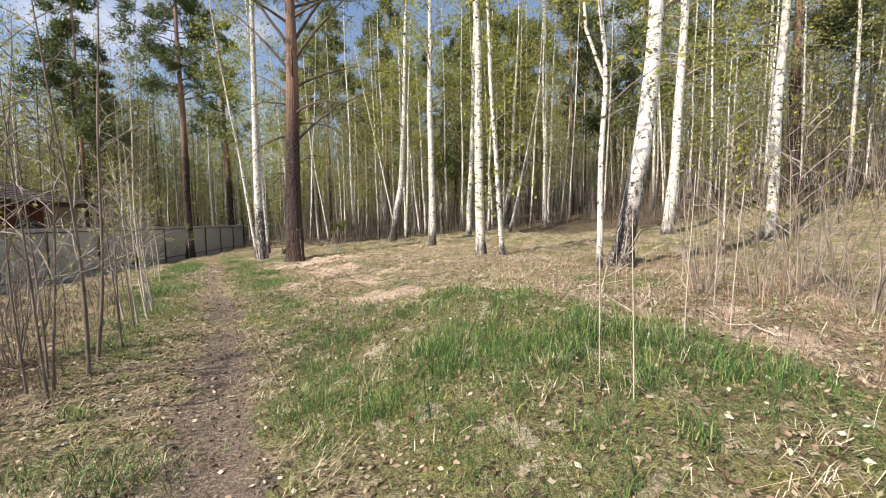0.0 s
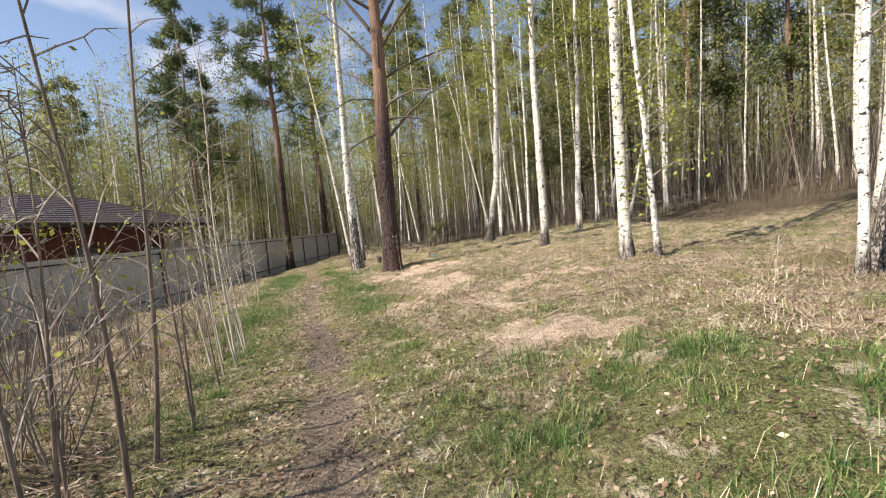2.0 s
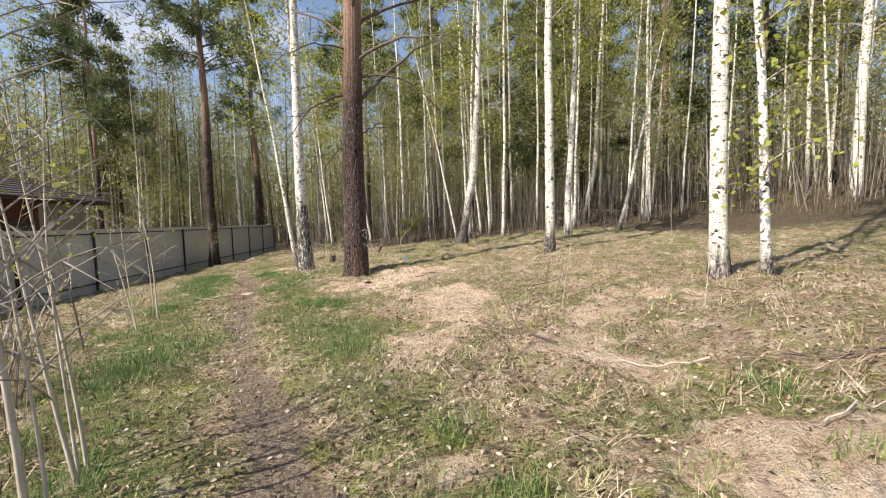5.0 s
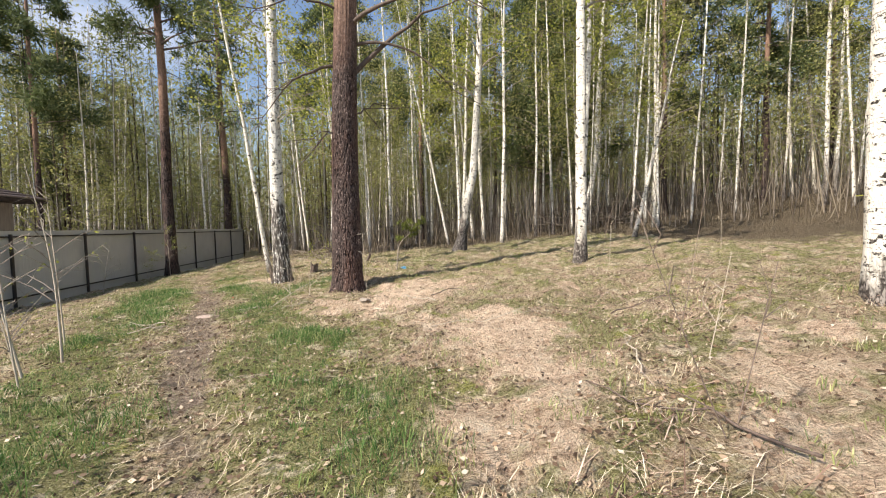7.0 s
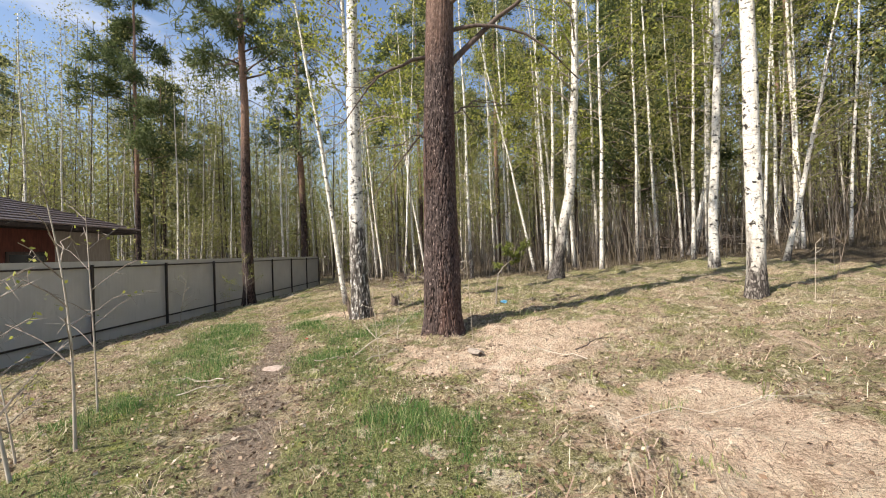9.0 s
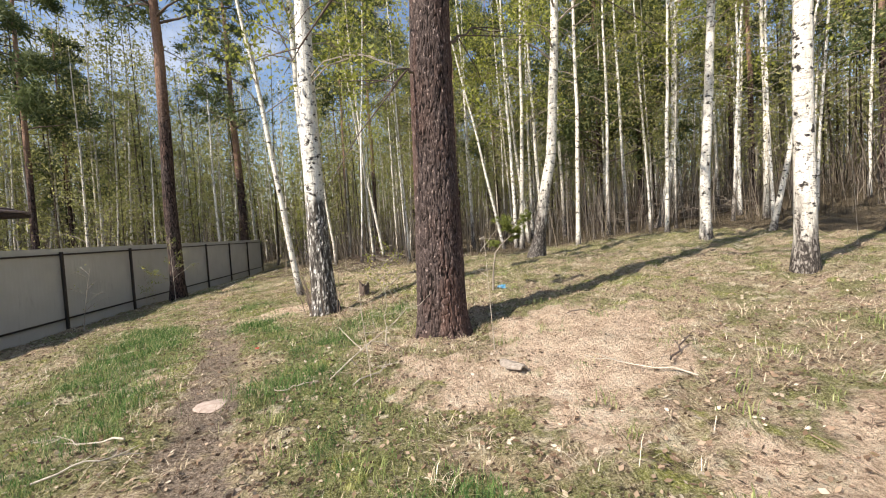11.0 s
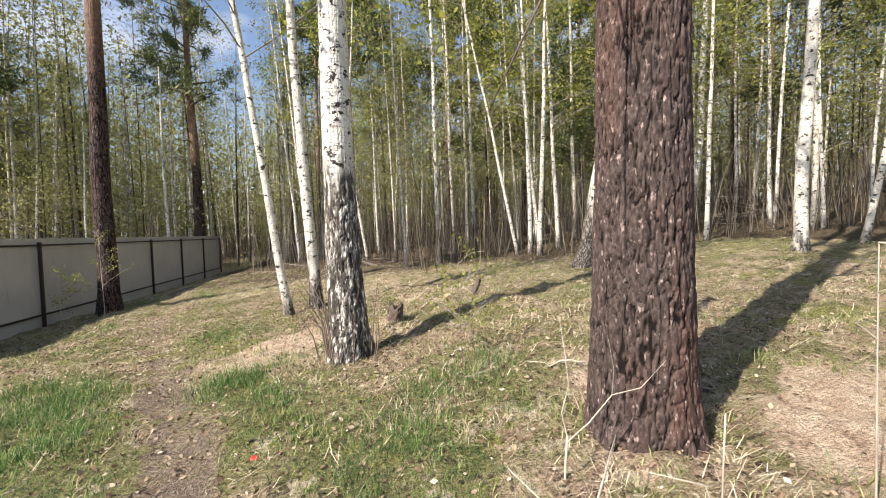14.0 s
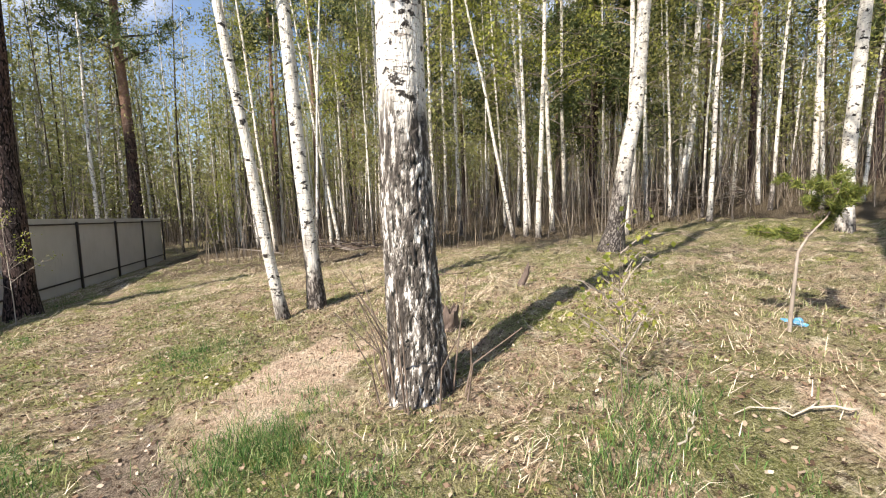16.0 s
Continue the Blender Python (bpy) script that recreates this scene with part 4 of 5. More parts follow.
def shrubs():
    """Bare many-stemmed bushes in the rough beside the path."""
    rng = np.random.default_rng(44)
    kinds = []
    for k in range(4):
        top = thing("shrub", "bare reddish-grey shrub with many thin stems", "shrub", (0, 0, 0), "shrubs in the rough")
        for i in range(9):
            a, h = rng.uniform(0, 2 * math.pi), rng.uniform(0.6, 1.6)
            o = np.array([math.cos(a), math.sin(a), 0])
            pts = np.array([o * 0.05 - (0, 0, 0.1), o * 0.15 + (0, 0, h * 0.35), o * rng.uniform(0.15, 0.4) + (0, 0, h * 0.7), o * rng.uniform(0.2, 0.6) + (0, 0, h)]) + rng.normal(size=(4, 3)) * 0.03
            g = Geo()
            g.tube(pts, [0.008, 0.007, 0.005, 0.002], 5)
            j = rng.integers(1, 4, 9)
            g.slivers(pts[j], pts[j] + rng.normal(size=(9, 3)) * 0.16 + np.array([0, 0, 0.18]), 0.006, rng)
            part("stem", g.mesh("stem"), M_SAPLING if i % 2 else M_TWIG, top)
        kinds.append(top)
    spots = []
    while len(spots) < 96:
        u, s = -(1.8 + 5.5 * rng.uniform() ** 0.8), rng.uniform(0.3, 12.5)
        spots.append((0.8746 * u - 0.4848 * s, 0.4848 * u + 0.8746 * s))
    while len(spots) < 110:
        u, s = rng.uniform(4.8, 9), rng.uniform(-0.5, 3.2)
        spots.append((0.8746 * u - 0.4848 * s, 0.4848 * u + 0.8746 * s))
    for i, (x, y) in enumerate(spots):
        m = pose(x, y, float(ground(x, y)), 0, 0, rng.uniform(0, 360))
        if i < len(kinds):
            kinds[i].matrix_basis = m
        else:
            copy_thing(kinds[i % len(kinds)], m)


shrubs()


def young_trees(rows, bark, seed):
    """Single thin stems beside the path: foot, height, slant, thickness."""
    rng = np.random.default_rng(seed)
    for x, y, h, slant, dia in rows:
        top = thing("young_tree", "thin grey young tree with forked twigs and few leaves", "young tree", (x, y, float(ground(x, y))), "young trees beside the path")
        pts = stem_line(h, (slant, rng.normal() * 0.03), 0, 0.07, rng, 14)
        rad = stem_radii(pts, dia * 0.8, 0.2, 0.15)
        g = Geo()
        g.tube(sink(pts), np.insert(rad, 0, rad[0]), 7)
        part("stem", g.mesh("stem", True), bark, top)
        g = Geo()
        spots, _ = limbs_of(pts, rad, int(4 + h * 2.5), 0.22, rng, 0.3 + h * 0.13, 0.95, 0.25, 2, g, 4, 0.5, 3)
        tagged(part("twig_spray", g.mesh("twig_spray"), M_TWIG, top), kind="stuff")
        g = Geo()
        n = int(8 + h * 7) + (240 if y > 22 else 90 if y > 17 and (x > -7 or dia == 0.02) else 0)
        g.cards(spots[rng.integers(0, len(spots), n)] + rng.normal(size=(n, 3)) * 0.05, 0.026, rng)
        tagged(part("foliage", g.mesh("foliage"), M_LEAF, top, "few small yellow-green leaves"), kind="stuff")


def stems():
    rng = np.random.default_rng(8)
    young_trees((
        (-3.15, 2.81, 4.2, -0.03, 0.045), (-3.56, 4.03, 4, -0.01, 0.045), (-3.95, 4.94, 2.6, -0.05, 0.03), (-3.38, 3.45, 3, -0.05, 0.03), (-3.83, 3.87, 2.8, -0.06, 0.026),
        (-4.37, 3.8, 2.4, -0.14, 0.024), (-4.07, 5.09, 1.9, -0.02, 0.03), (-4.54, 5.99, 2.2, -0.01, 0.025), (-3.5, 3.63, 2.6, 0.01, 0.03), (-3.88, 4.52, 5, 0.06, 0.045),
        (-3.64, 3.49, 3.2, 0.01, 0.025), (-6.74, 17.4, 1.25, 0.03, 0.01), (-6.62, 17.55, 0.9, 0.05, 0.009),
    ), M_SAPLING, 81)
    young_trees((
        (-5.26, 7.32, 2.4, -0.08, 0.026), (-5.23, 6.91, 2.6, -0.09, 0.03), (-4.99, 6.88, 2, -0.03, 0.025), (-4.73, 6.53, 2.8, -0.11, 0.032), (-5.33, 7.45, 2.6, -0.11, 0.03),
        (-4.68, 6.26, 2.6, -0.09, 0.028), (-4.94, 6.74, 4.4, -0.04, 0.045), (-5.12, 7.21, 2.2, -0.2, 0.035), (-5.24, 6.65, 2, -0.05, 0.035), (-7.99, 11.12, 1.9, -0.06, 0.024),
        (-8.14, 11.81, 2.3, -0.09, 0.035), (-8.25, 11.4, 1.7, -0.18, 0.032), (-8.9, 12.63, 2.3, -0.08, 0.026), (-8.66, 11.73, 0.8, -0.12, 0.024),
        (-14.3, 20, 1.5, 0.2, 0.022), (-15.05, 23, 1.2, 0, 0.02), (-14.55, 23.6, 2.1, -0.05, 0.02),
    ), M_PALE, 82)
    rods = (
        (-6.4, 14.41, 0.95, -0.03), (-5.15, 15.02, 1.25, -0.02), (0.94, 2.46, 1.15, 0.01), (1.01, 2.19, 1.0, -0.01), (1.66, 2.79, 1.2, -0.02), (1.43, 6.85, 0.6, 0.09), (-0.91, 14.38, 1.15, 0.23),
        (-0.05, 15.81, 0.85, -0.02), (-0.11, 9.72, 1.6, 0.03), (-1.57, 10.22, 0.85, 0.1), (1.89, 18.23, 1.9, 0.06), (2.82, 16.53, 2.0, 0.06), (-1.54, 10.68, 1.4, 0.15), (-2.23, 9.07, 1.2, -0.45), (-2.1, 9.2, 0.9, 0.2), (2.4, 3.4, 1.3, 0.06), (2.9, 4.4, 1.5, -0.05), (3.6, 6.2, 1.3, 0.05), (4.4, 5.2, 1.8, -0.02), (2.2, 5.3, 0.8, 0.1),
    )
    for x, y, h, slant in rods:
        g = Geo()
        pts = stem_line(h, (slant, rng.normal() * 0.05), 0, 0.04, rng, 8)
        g.tube(sink(pts), np.insert(np.linspace(0.0048, 0.002, 8), 0, 0.0048), 5)
        for _ in range(3):
            c = pts[rng.integers(3, 8)]
            g.tube([c, c + rng.normal(size=3) * 0.08 + (0, 0, 0.08), c + rng.normal(size=3) * 0.12 + (0, 0, 0.16)], [0.004, 0.003, 0.001], 4)
        ob = part("dry_stalk", g.mesh("dry_stalk", True), M_SAPLING if abs(slant) > 0.14 else M_PALE)
        ob.location = (x, y, float(ground(x, y)))
        tagged(ob, "thin slanting brown stalk in the grass" if abs(slant) > 0.14 else "thin pale dry stalk standing in the grass", "stalk", "dry stalks in the clearing")


stems()

# ---- fence ----


def box(bm, lo, hi):
    v = [bm.verts.new((x, y, z)) for x in (lo[0], hi[0]) for y in (lo[1], hi[1]) for z in (lo[2], hi[2])]
    for f in ((0, 1, 3, 2), (4, 6, 7, 5), (0, 4, 5, 1), (2, 3, 7, 6), (0, 2, 6, 4), (1, 5, 7, 3)):
        bm.faces.new([v[i] for i in f])


def edged(bm, width):
    bmesh.ops.recalc_face_normals(bm, faces=bm.faces)
    bmesh.ops.bevel(bm, geom=bm.edges[:], offset=width, segments=1, affect="EDGES")
    return bm


def fence():
    top = thing("fence", "grey sheet-metal fence with dark brown posts and rails", "fence", (*FENCE_AT, 0), turn=math.degrees(FENCE_TURN))
    g = Geo()
    pitch, n = 0.1145, 25
    prof = []
    for i in range(n):
        a = i * pitch
        prof += [(a, 0.0), (a + 0.06, 0.0), (a + 0.07, 0.0012), (a + 0.1045, 0.0012)]
    prof = [(y - 0.001, x) for y, x in prof if y <= BAY - 0.002] + [(BAY - 0.003, 0.0)]
    v = []
    for y, x in prof:
        v += [(-x, y, -0.72), (-x, y, 1.52)]
    k = len(prof)
    f = [(2 * i, 2 * i + 2, 2 * i + 3, 2 * i + 1) for i in range(k - 1)]
    g.add(v, f)
    panel = g.mesh("panel")
    panel.materials.append(M_SHEET)
    bm = bmesh.new()
    box(bm, (0.044, -0.032, -0.95), (0.104, 0.032, 1.43))
    post = bpy.data.meshes.new("post")
    edged(bm, 0.004).to_mesh(post)
    post.materials.append(M_POST)
    bm = bmesh.new()
    box(bm, (0.003, 0.0, -0.02), (0.042, BAY, 0.022))
    rail = bpy.data.meshes.new("rail")
    edged(bm, 0.003).to_mesh(rail)
    rail.materials.append(M_POST)
    for n in range(-9, 7):
        part("post", post, None, top).location = (0, BAY * n, 0)
        if n < 6:
            sheet = part("panel", panel, None, top)
            sheet.location = (0, BAY * n, 0)
            sheet.modifiers.new("thick", "SOLIDIFY").thickness = 0.0015
            part("rail", rail, None, top).location = (0, BAY * n, 1.36)
            part("rail", rail, None, top).location = (0, BAY * n, -0.28)


fence()


def far_fence():
    x, y = 47.0, 49.0
    top = thing("board_fence", "sunlit whitish board fence far off between the trees", "fence", (x, y, float(ground(x, y))), turn=-42)
    bm = bmesh.new()
    box(bm, (0, -0.015, -0.3), (0.2, 0.015, 2.3))
    board = bpy.data.meshes.new("board")
    edged(bm, 0.006).to_mesh(board)
    board.materials.append(M_WHITE)
    for i in range(36):
        b = part("board", board, None, top)
        b.location = (-4 + i * 0.225, 0, 0.05 * math.sin(i * 2.3))
    bm = bmesh.new()
    box(bm, (-4, 0.02, 1.7), (4.1, 0.08, 1.8))
    part("rail", edged(bm, 0.005), M_WHITE, top)


far_fence()

# ---- house behind the fence ----


def house():
    top = thing("house", "low red-brown house with a dark tiled roof behind the fence", "house", (-20.9, 25.5, -0.65), turn=math.degrees(FENCE_TURN))
    W, L, eave, rise = 9.0, 12.0, 3.55, 1.75  # from the fence, back along it

    def slope(p, q, r, s, rows):
        """A roof face from eave p-q to ridge s-r, in tiled courses."""
        p, q, r, s = (np.array(c, float) for c in (p, q, r, s))
        up = np.cross(q - p, s - p)
        up /= np.linalg.norm(up)
        if up[2] < 0:
            up = -up
        g = Geo()
        for i in range(rows):
            a, b = i / rows, (i + 1.06) / rows
            l0, r0, l1, r1 = p + (s - p) * a, q + (r - q) * a, p + (s - p) * min(b, 1), q + (r - q) * min(b, 1)
            n = max(2, int(np.linalg.norm(r0 - l0) / 0.06))
            t = np.linspace(0, 1, n)[:, None]
            ripple = (0.018 * np.abs(np.sin(t * np.linalg.norm(r0 - l0) / 0.19 * np.pi)))
            lo = l0 + (r0 - l0) * t + up * (0.045 + ripple)
            hi = l1 + (r1 - l1) * t + up * (0.005 + ripple)
            skirt = l0 + (r0 - l0) * t
            v = np.concatenate([skirt, lo, hi])
            f = [(j, j + 1, n + j + 1, n + j) for j in range(n - 1)] + [(n + j, n + j + 1, 2 * n + j + 1, 2 * n + j) for j in range(n - 1)]
            g.add(v, f)
        return g

    A, B, C, D = (0, 0, eave), (0, -L, eave), (-W, -L, eave), (-W, 0, eave)
    R1, R2 = (-W / 2, -W / 2, eave + rise), (-W / 2, -L + W / 2, eave + rise)
    roof = part("roof", slope(A, B, R2, R1, 14).mesh("roof"), M_ROOF, top, "dark brown metal roof tiles")
    for a in ((D, A, R1, R1), (C, D, R1, R2), (B, C, R2, R2)):
        part("roof_slope", slope(*a, 14).mesh("roof_slope"), M_ROOF, roof)
    bm = bmesh.new()
    box(bm, (-W + 0.02, -L + 0.02, eave - 0.16), (-0.02, -0.02, eave - 0.02))
    part("soffit", edged(bm, 0.01), M_DARK, top, "dark boarded eaves")
    w = 0.8
    for lo, hi, m in (((-w - 0.2, -L + w, -0.2), (-w, -w - 2.6, eave - 0.16), M_WALL), ((-w - 0.2, -w - 2.6, -0.2), (-w, -w, eave - 0.16), M_LIGHTWALL), ((-W + w, -w - 0.2, -0.2), (-w - 0.2, -w, eave - 0.16), M_LIGHTWALL), ((-W + w, -L + w, -0.2), (-W + w + 0.2, -w - 0.2, eave - 0.16), M_WALL), ((-W + w + 0.2, -L + w, -0.2), (-w - 0.2, -L + w + 0.2, eave - 0.16), M_WALL)):
        bm = bmesh.new()
        box(bm, lo, hi)
        part("wall", edged(bm, 0.01), m, top, "grey boarded wall" if m is M_LIGHTWALL else "red-brown boarded wall")
    for y in (-9.2, -5.2):
        bm = bmesh.new()
        box(bm, (-w, y, 1.1), (-w + 0.05, y + 1.4, 2.6))
        win = part("window", edged(bm, 0.006), M_DARK, top, "dark framed window")
        bm = bmesh.new()
        box(bm, (-w + 0.05, y + 0.1, 1.2), (-w + 0.058, y + 1.3, 2.5))
        part("pane", bm, M_GLASS, win)


house()

# ---- small things in the clearing ----


def young_pine():
    rng = np.random.default_rng(31)
    x, y = -4.85, 17.9
    top = thing("young_pine", "knee-high crooked young pine with bright green needles", "young pine", (x, y, float(ground(x, y))))
    pts = np.array([(0, 0, -0.1), (0.02, 0, 0.25), (0.04, 0, 0.45), (0.08, 0.02, 0.66), (0.19, 0.03, 0.8), (0.36, 0.02, 0.95), (0.46, 0.0, 1.2)])
    g = Geo()
    g.tube(pts, np.linspace(0.017, 0.005, 7), 8)
    part("stem", g.mesh("stem", True), M_TWIG, top)
    spots, ways = [], []
    for i in range(13):
        c = pts[4] + (pts[6] - pts[4]) * rng.uniform(-0.3, 1)
        a = rng.uniform(0, 2 * math.pi)
        w = np.array([math.cos(a), math.sin(a), rng.uniform(0, 0.5)])
        L = rng.uniform(0.18, 0.42)
        g = Geo()
        g.tube([c, c + w * L * 0.5, c + w * L], [0.007, 0.005, 0.003], 5)
        part("branch", g.mesh("branch"), M_BRANCH, top)
        for q in np.linspace(0.35, 1.0, 7):
            spots.append(c + w * L * q)
            ways.append(w)
    g = Geo()
    spots = np.array(spots) + rng.normal(size=(len(spots), 3)) * 0.03
    g.needles(spots, np.array(ways), 0.05, 70, rng)
    tagged(part("foliage", g.mesh("foliage"), M_NEEDLE_YOUNG, top, "bright yellow-green needles"), kind="stuff")


young_pine()


def crumpled_plastic():
    bm = bmesh.new()
    bmesh.ops.create_icosphere(bm, subdivisions=3, radius=0.07)
    for v in bm.verts:
        v.co *= 1 + 0.8 * noise.noise(v.co * 22) + 0.4 * noise.noise(v.co * 50)
        v.co.z *= 0.6
    ob = part("plastic_bag", bm, M_BLUE)
    ob.location = (-4.66, 18.0, float(ground(-4.66, 18.0)) + 0.03)
    tagged(ob, "crumpled bright blue plastic bag on dry grass", "plastic bag")


crumpled_plastic()


def broken_stump(x, y, h, r, slant, label):
    rng = np.random.default_rng(int(abs(x) * 100))
    n, k = 14, 7
    v, f = [], []
    for i in range(k):
        for j in range(n):
            a = 2 * math.pi * j / n
            rr = r * (1 + 0.35 * math.exp(-i * 1.2)) * (1 + 0.12 * math.sin(3 * a) + 0.07 * rng.normal())
            z = -0.08 + (h + 0.08) * i / (k - 1) * (1 + (0.3 * rng.uniform(-1, 1) if i == k - 1 else 0))
            v.append((math.cos(a) * rr + slant * z, math.sin(a) * rr, z))
    for i in range(k - 1):
        f += [(i * n + j, i * n + (j + 1) % n, (i + 1) * n + (j + 1) % n, (i + 1) * n + j) for j in range(n)]
    v.append((slant * h, 0, h * 0.72))
    f += [((k - 1) * n + j, (k - 1) * n + (j + 1) % n, len(v) - 1) for j in range(n)]
    me = bpy.data.meshes.new("tree_stump")
    me.from_pydata(v, [], f)
    ob = part("tree_stump", me, M_BRANCH)
    ob.location = (x, y, float(ground(x, y)))
    tagged(ob, label, "tree stump")


broken_stump(-7.5, 19.4, 0.22, 0.1, 0.1, "low dark rotten stump behind the old birch")
broken_stump(-6.16, 20.74, 0.3, 0.05, 0.5, "short broken slanting stump in dry grass")


def bark_piece():
    bm = bmesh.new()
    n, k = 16, 7
    grid = []
    for i in range(n):
        t = i / (n - 1)
        w = 0.085 * math.sin(math.pi * (0.1 + 0.84 * t)) ** 0.6
        grid.append([bm.verts.new((0.34 * (t - 0.5), w * (2 * j / (k - 1) - 1) + 0.01 * noise.noise((t * 7, j, 0)), 0.045 * math.cos((2 * j / (k - 1) - 1) * 1.3) + 0.012 * noise.noise((t * 5, j * 0.8, 2)))) for j in range(k)])
    for i in range(n - 1):
        for j in range(k - 1):
            bm.faces.new((grid[i][j], grid[i + 1][j], grid[i + 1][j + 1], grid[i][j + 1]))
    ob = part("bark_piece", bm, M_TWIG)
    ob.modifiers.new("thick", "SOLIDIFY").thickness = 0.014
    ob.matrix_basis = pose(-5.05, 14.25, float(ground(-5.05, 14.25)) + 0.015, 0, 4, 118)
    tagged(ob, "curved grey slab of bark lying on sandy ground", "bark")


bark_piece()


def fallen_stick(x, y, length, turn, thick, material, label="thin pale fallen stick lying in the grass"):
    rng = np.random.default_rng(int(abs(x * 77 + y * 31)))
    a = radians(turn)
    t = np.linspace(-0.5, 0.5, 9)
    px, py = x + math.cos(a) * t * length + rng.normal(size=9) * 0.02 * length, y + math.sin(a) * t * length + rng.normal(size=9) * 0.02 * length
    pts = np.stack([px, py, ground(px, py) + 0.03 + rng.uniform(0, 0.03, 9)], -1)
    g = Geo()
    thick *= 0.75
    g.tube(pts, np.linspace(thick, thick * 0.4, 9), 6)
    for k in (3, 5, 6):
        w = np.array([math.cos(a + rng.normal() * 0.8), math.sin(a + rng.normal() * 0.8), 0.25]) * length * 0.18
        g.tube([pts[k], pts[k] + w * 0.5, pts[k] + w], [thick * 0.5, thick * 0.4, thick * 0.2], 5)
    tagged(part("fallen_stick", g.mesh("fallen_stick", True), material), label, "stick", "sticks on the ground")


for row in ((-3.0, 12.2, 1.6, 10, 0.006), (-6.35, 14.6, 0.7, 60, 0.011), (-8.1, 13.2, 0.6, 30, 0.011), (-8.5, 13.6, 0.8, 170, 0.012), (-1.4, 8.3, 0.9, 160, 0.01), (-0.6, 7.3, 0.7, 20, 0.009), (-2.55, 1.75, 0.5, 140, 0.01), (-2.9, 2.1, 0.6, 20, 0.009), (0.6, 9.6, 1.2, 40, 0.011), (-4.1, 13.9, 0.9, 130, 0.009), (-7.1, 14.3, 0.35, 15, 0.008), (-6.0, 16.9, 0.6, 150, 0.011), (-6.6, 17.0, 0.5, 40, 0.01), (1.8, 4.6, 1.0, 25, 0.01), (2.6, 3.6, 0.9, 100, 0.01), (-2.1, 10.4, 0.8, 75, 0.009)):
    fallen_stick(*row, M_PALE)
for row in ((-3.6, 14.1, 0.8, 50, 0.012), (-3.9, 15.6, 0.6, 10, 0.01), (-2.3, 9.4, 1.3, 125, 0.014), (-0.2, 8.0, 0.9, 155, 0.012), (-1.2, 12.0, 1.1, 20, 0.012), (-6.9, 22.8, 1.4, 5, 0.02)):
    fallen_stick(*row, M_BRANCH, "dark dead branch lying on dry grass")


def bare_sapling():
    """A forked bare stem before the old pine."""
    x, y = -6.42, 15.5
    top = thing("bare_sapling", "pale bare forked sapling before the old pine", "sapling", (x, y, float(ground(x, y))))
    for name, pts, r in (
        ("stem", ((0.0, 0, -0.1), (0.01, 0, 0.1), (0.03, 0.01, 0.28)), (0.013, 0.012, 0.01)),
        ("branch", ((0.03, 0.01, 0.26), (0.0, 0.03, 0.42), (0.05, 0.03, 0.6), (0.03, 0.04, 0.82), (0.0, 0.05, 1.05)), (0.008, 0.007, 0.006, 0.004, 0.002)),
        ("branch", ((0.02, 0.0, 0.24), (0.17, 0.0, 0.36), (0.33, 0.01, 0.53), (0.52, 0.0, 0.57), (0.7, 0.01, 0.74)), (0.008, 0.007, 0.006, 0.004, 0.002)),
        ("twig", ((0.33, 0.01, 0.53), (0.34, 0.0, 0.7), (0.31, 0.02, 0.92)), (0.004, 0.003, 0.001)),
        ("twig", ((0.03, 0.03, 0.7), (0.1, 0.02, 0.82), (0.14, 0.04, 0.9)), (0.003, 0.002, 0.001)),
    ):
        g = Geo()
        g.tube(np.array(pts) * 0.85, np.array(r) * 0.6, 7)
        part(name, g.mesh(name, True), M_TWIG if name == "twig" else M_PALE, top)


bare_sapling()


def leaning_branch():
    """A broken pale branch propped on its twigs beside the path."""
    x, y = -6.86, 14.52
    z = float(ground(x, y))
    g = Geo()
    g.tube(((0, 0, -0.02), (0.2, 0.22, 0.14), (0.38, 0.45, 0.26), (0.62, 0.75, 0.4)), (0.008, 0.007, 0.006, 0.003), 7)
    g.tube(((0.2, 0.22, 0.14), (0.24, 0.3, 0.05), (0.27, 0.34, -0.03)), (0.007, 0.006, 0.004), 5)
    g.tube(((0.3, 0.34, 0.2), (0.16, 0.42, 0.3), (0.02, 0.5, 0.42)), (0.006, 0.005, 0.002), 5)
    g.tube(((0.38, 0.45, 0.26), (0.5, 0.5, 0.24), (0.6, 0.52, 0.16)), (0.005, 0.004, 0.002), 5)
    ob = part("broken_branch", g.mesh("broken_branch", True), M_PALE)
    ob.location = (x, y, z)
    tagged(ob, "pale broken branch propped up in the grass", "branch")


leaning_branch()


def lump(name, x, y, size, flat, material, label, category, seed):
    bm = bmesh.new()
    bmesh.ops.create_icosphere(bm, subdivisions=3, radius=size)
    for v in bm.verts:
        v.co *= 1 + 0.35 * noise.noise(v.co / size * 0.9 + Vector((seed, 0, 0))) + 0.12 * noise.noise(v.co / size * 3)
        v.co.z *= flat
    ob = part(name, bm, material)
    ob.location = (x, y, float(ground(x, y)) + size * flat * 0.4)
    tagged(ob, label, category)


lump("stone", -6.97, 14.5, 0.045, 0.5, M_STONE, "small whitish stone in the grass", "stone", 1)
lump("stone", -3.35, 12.35, 0.035, 0.6, M_STONE, "small whitish stone on sandy ground", "stone", 5)
lump("flat_stone", -7.84, 14.22, 0.15, 0.1, M_STONE, "flat pale pinkish stone trodden into the path", "stone", 8)
lump("plastic_scrap", -8.32, 16.15, 0.028, 0.5, M_RED, "crumpled scrap of red plastic beside the path", "litter", 3)


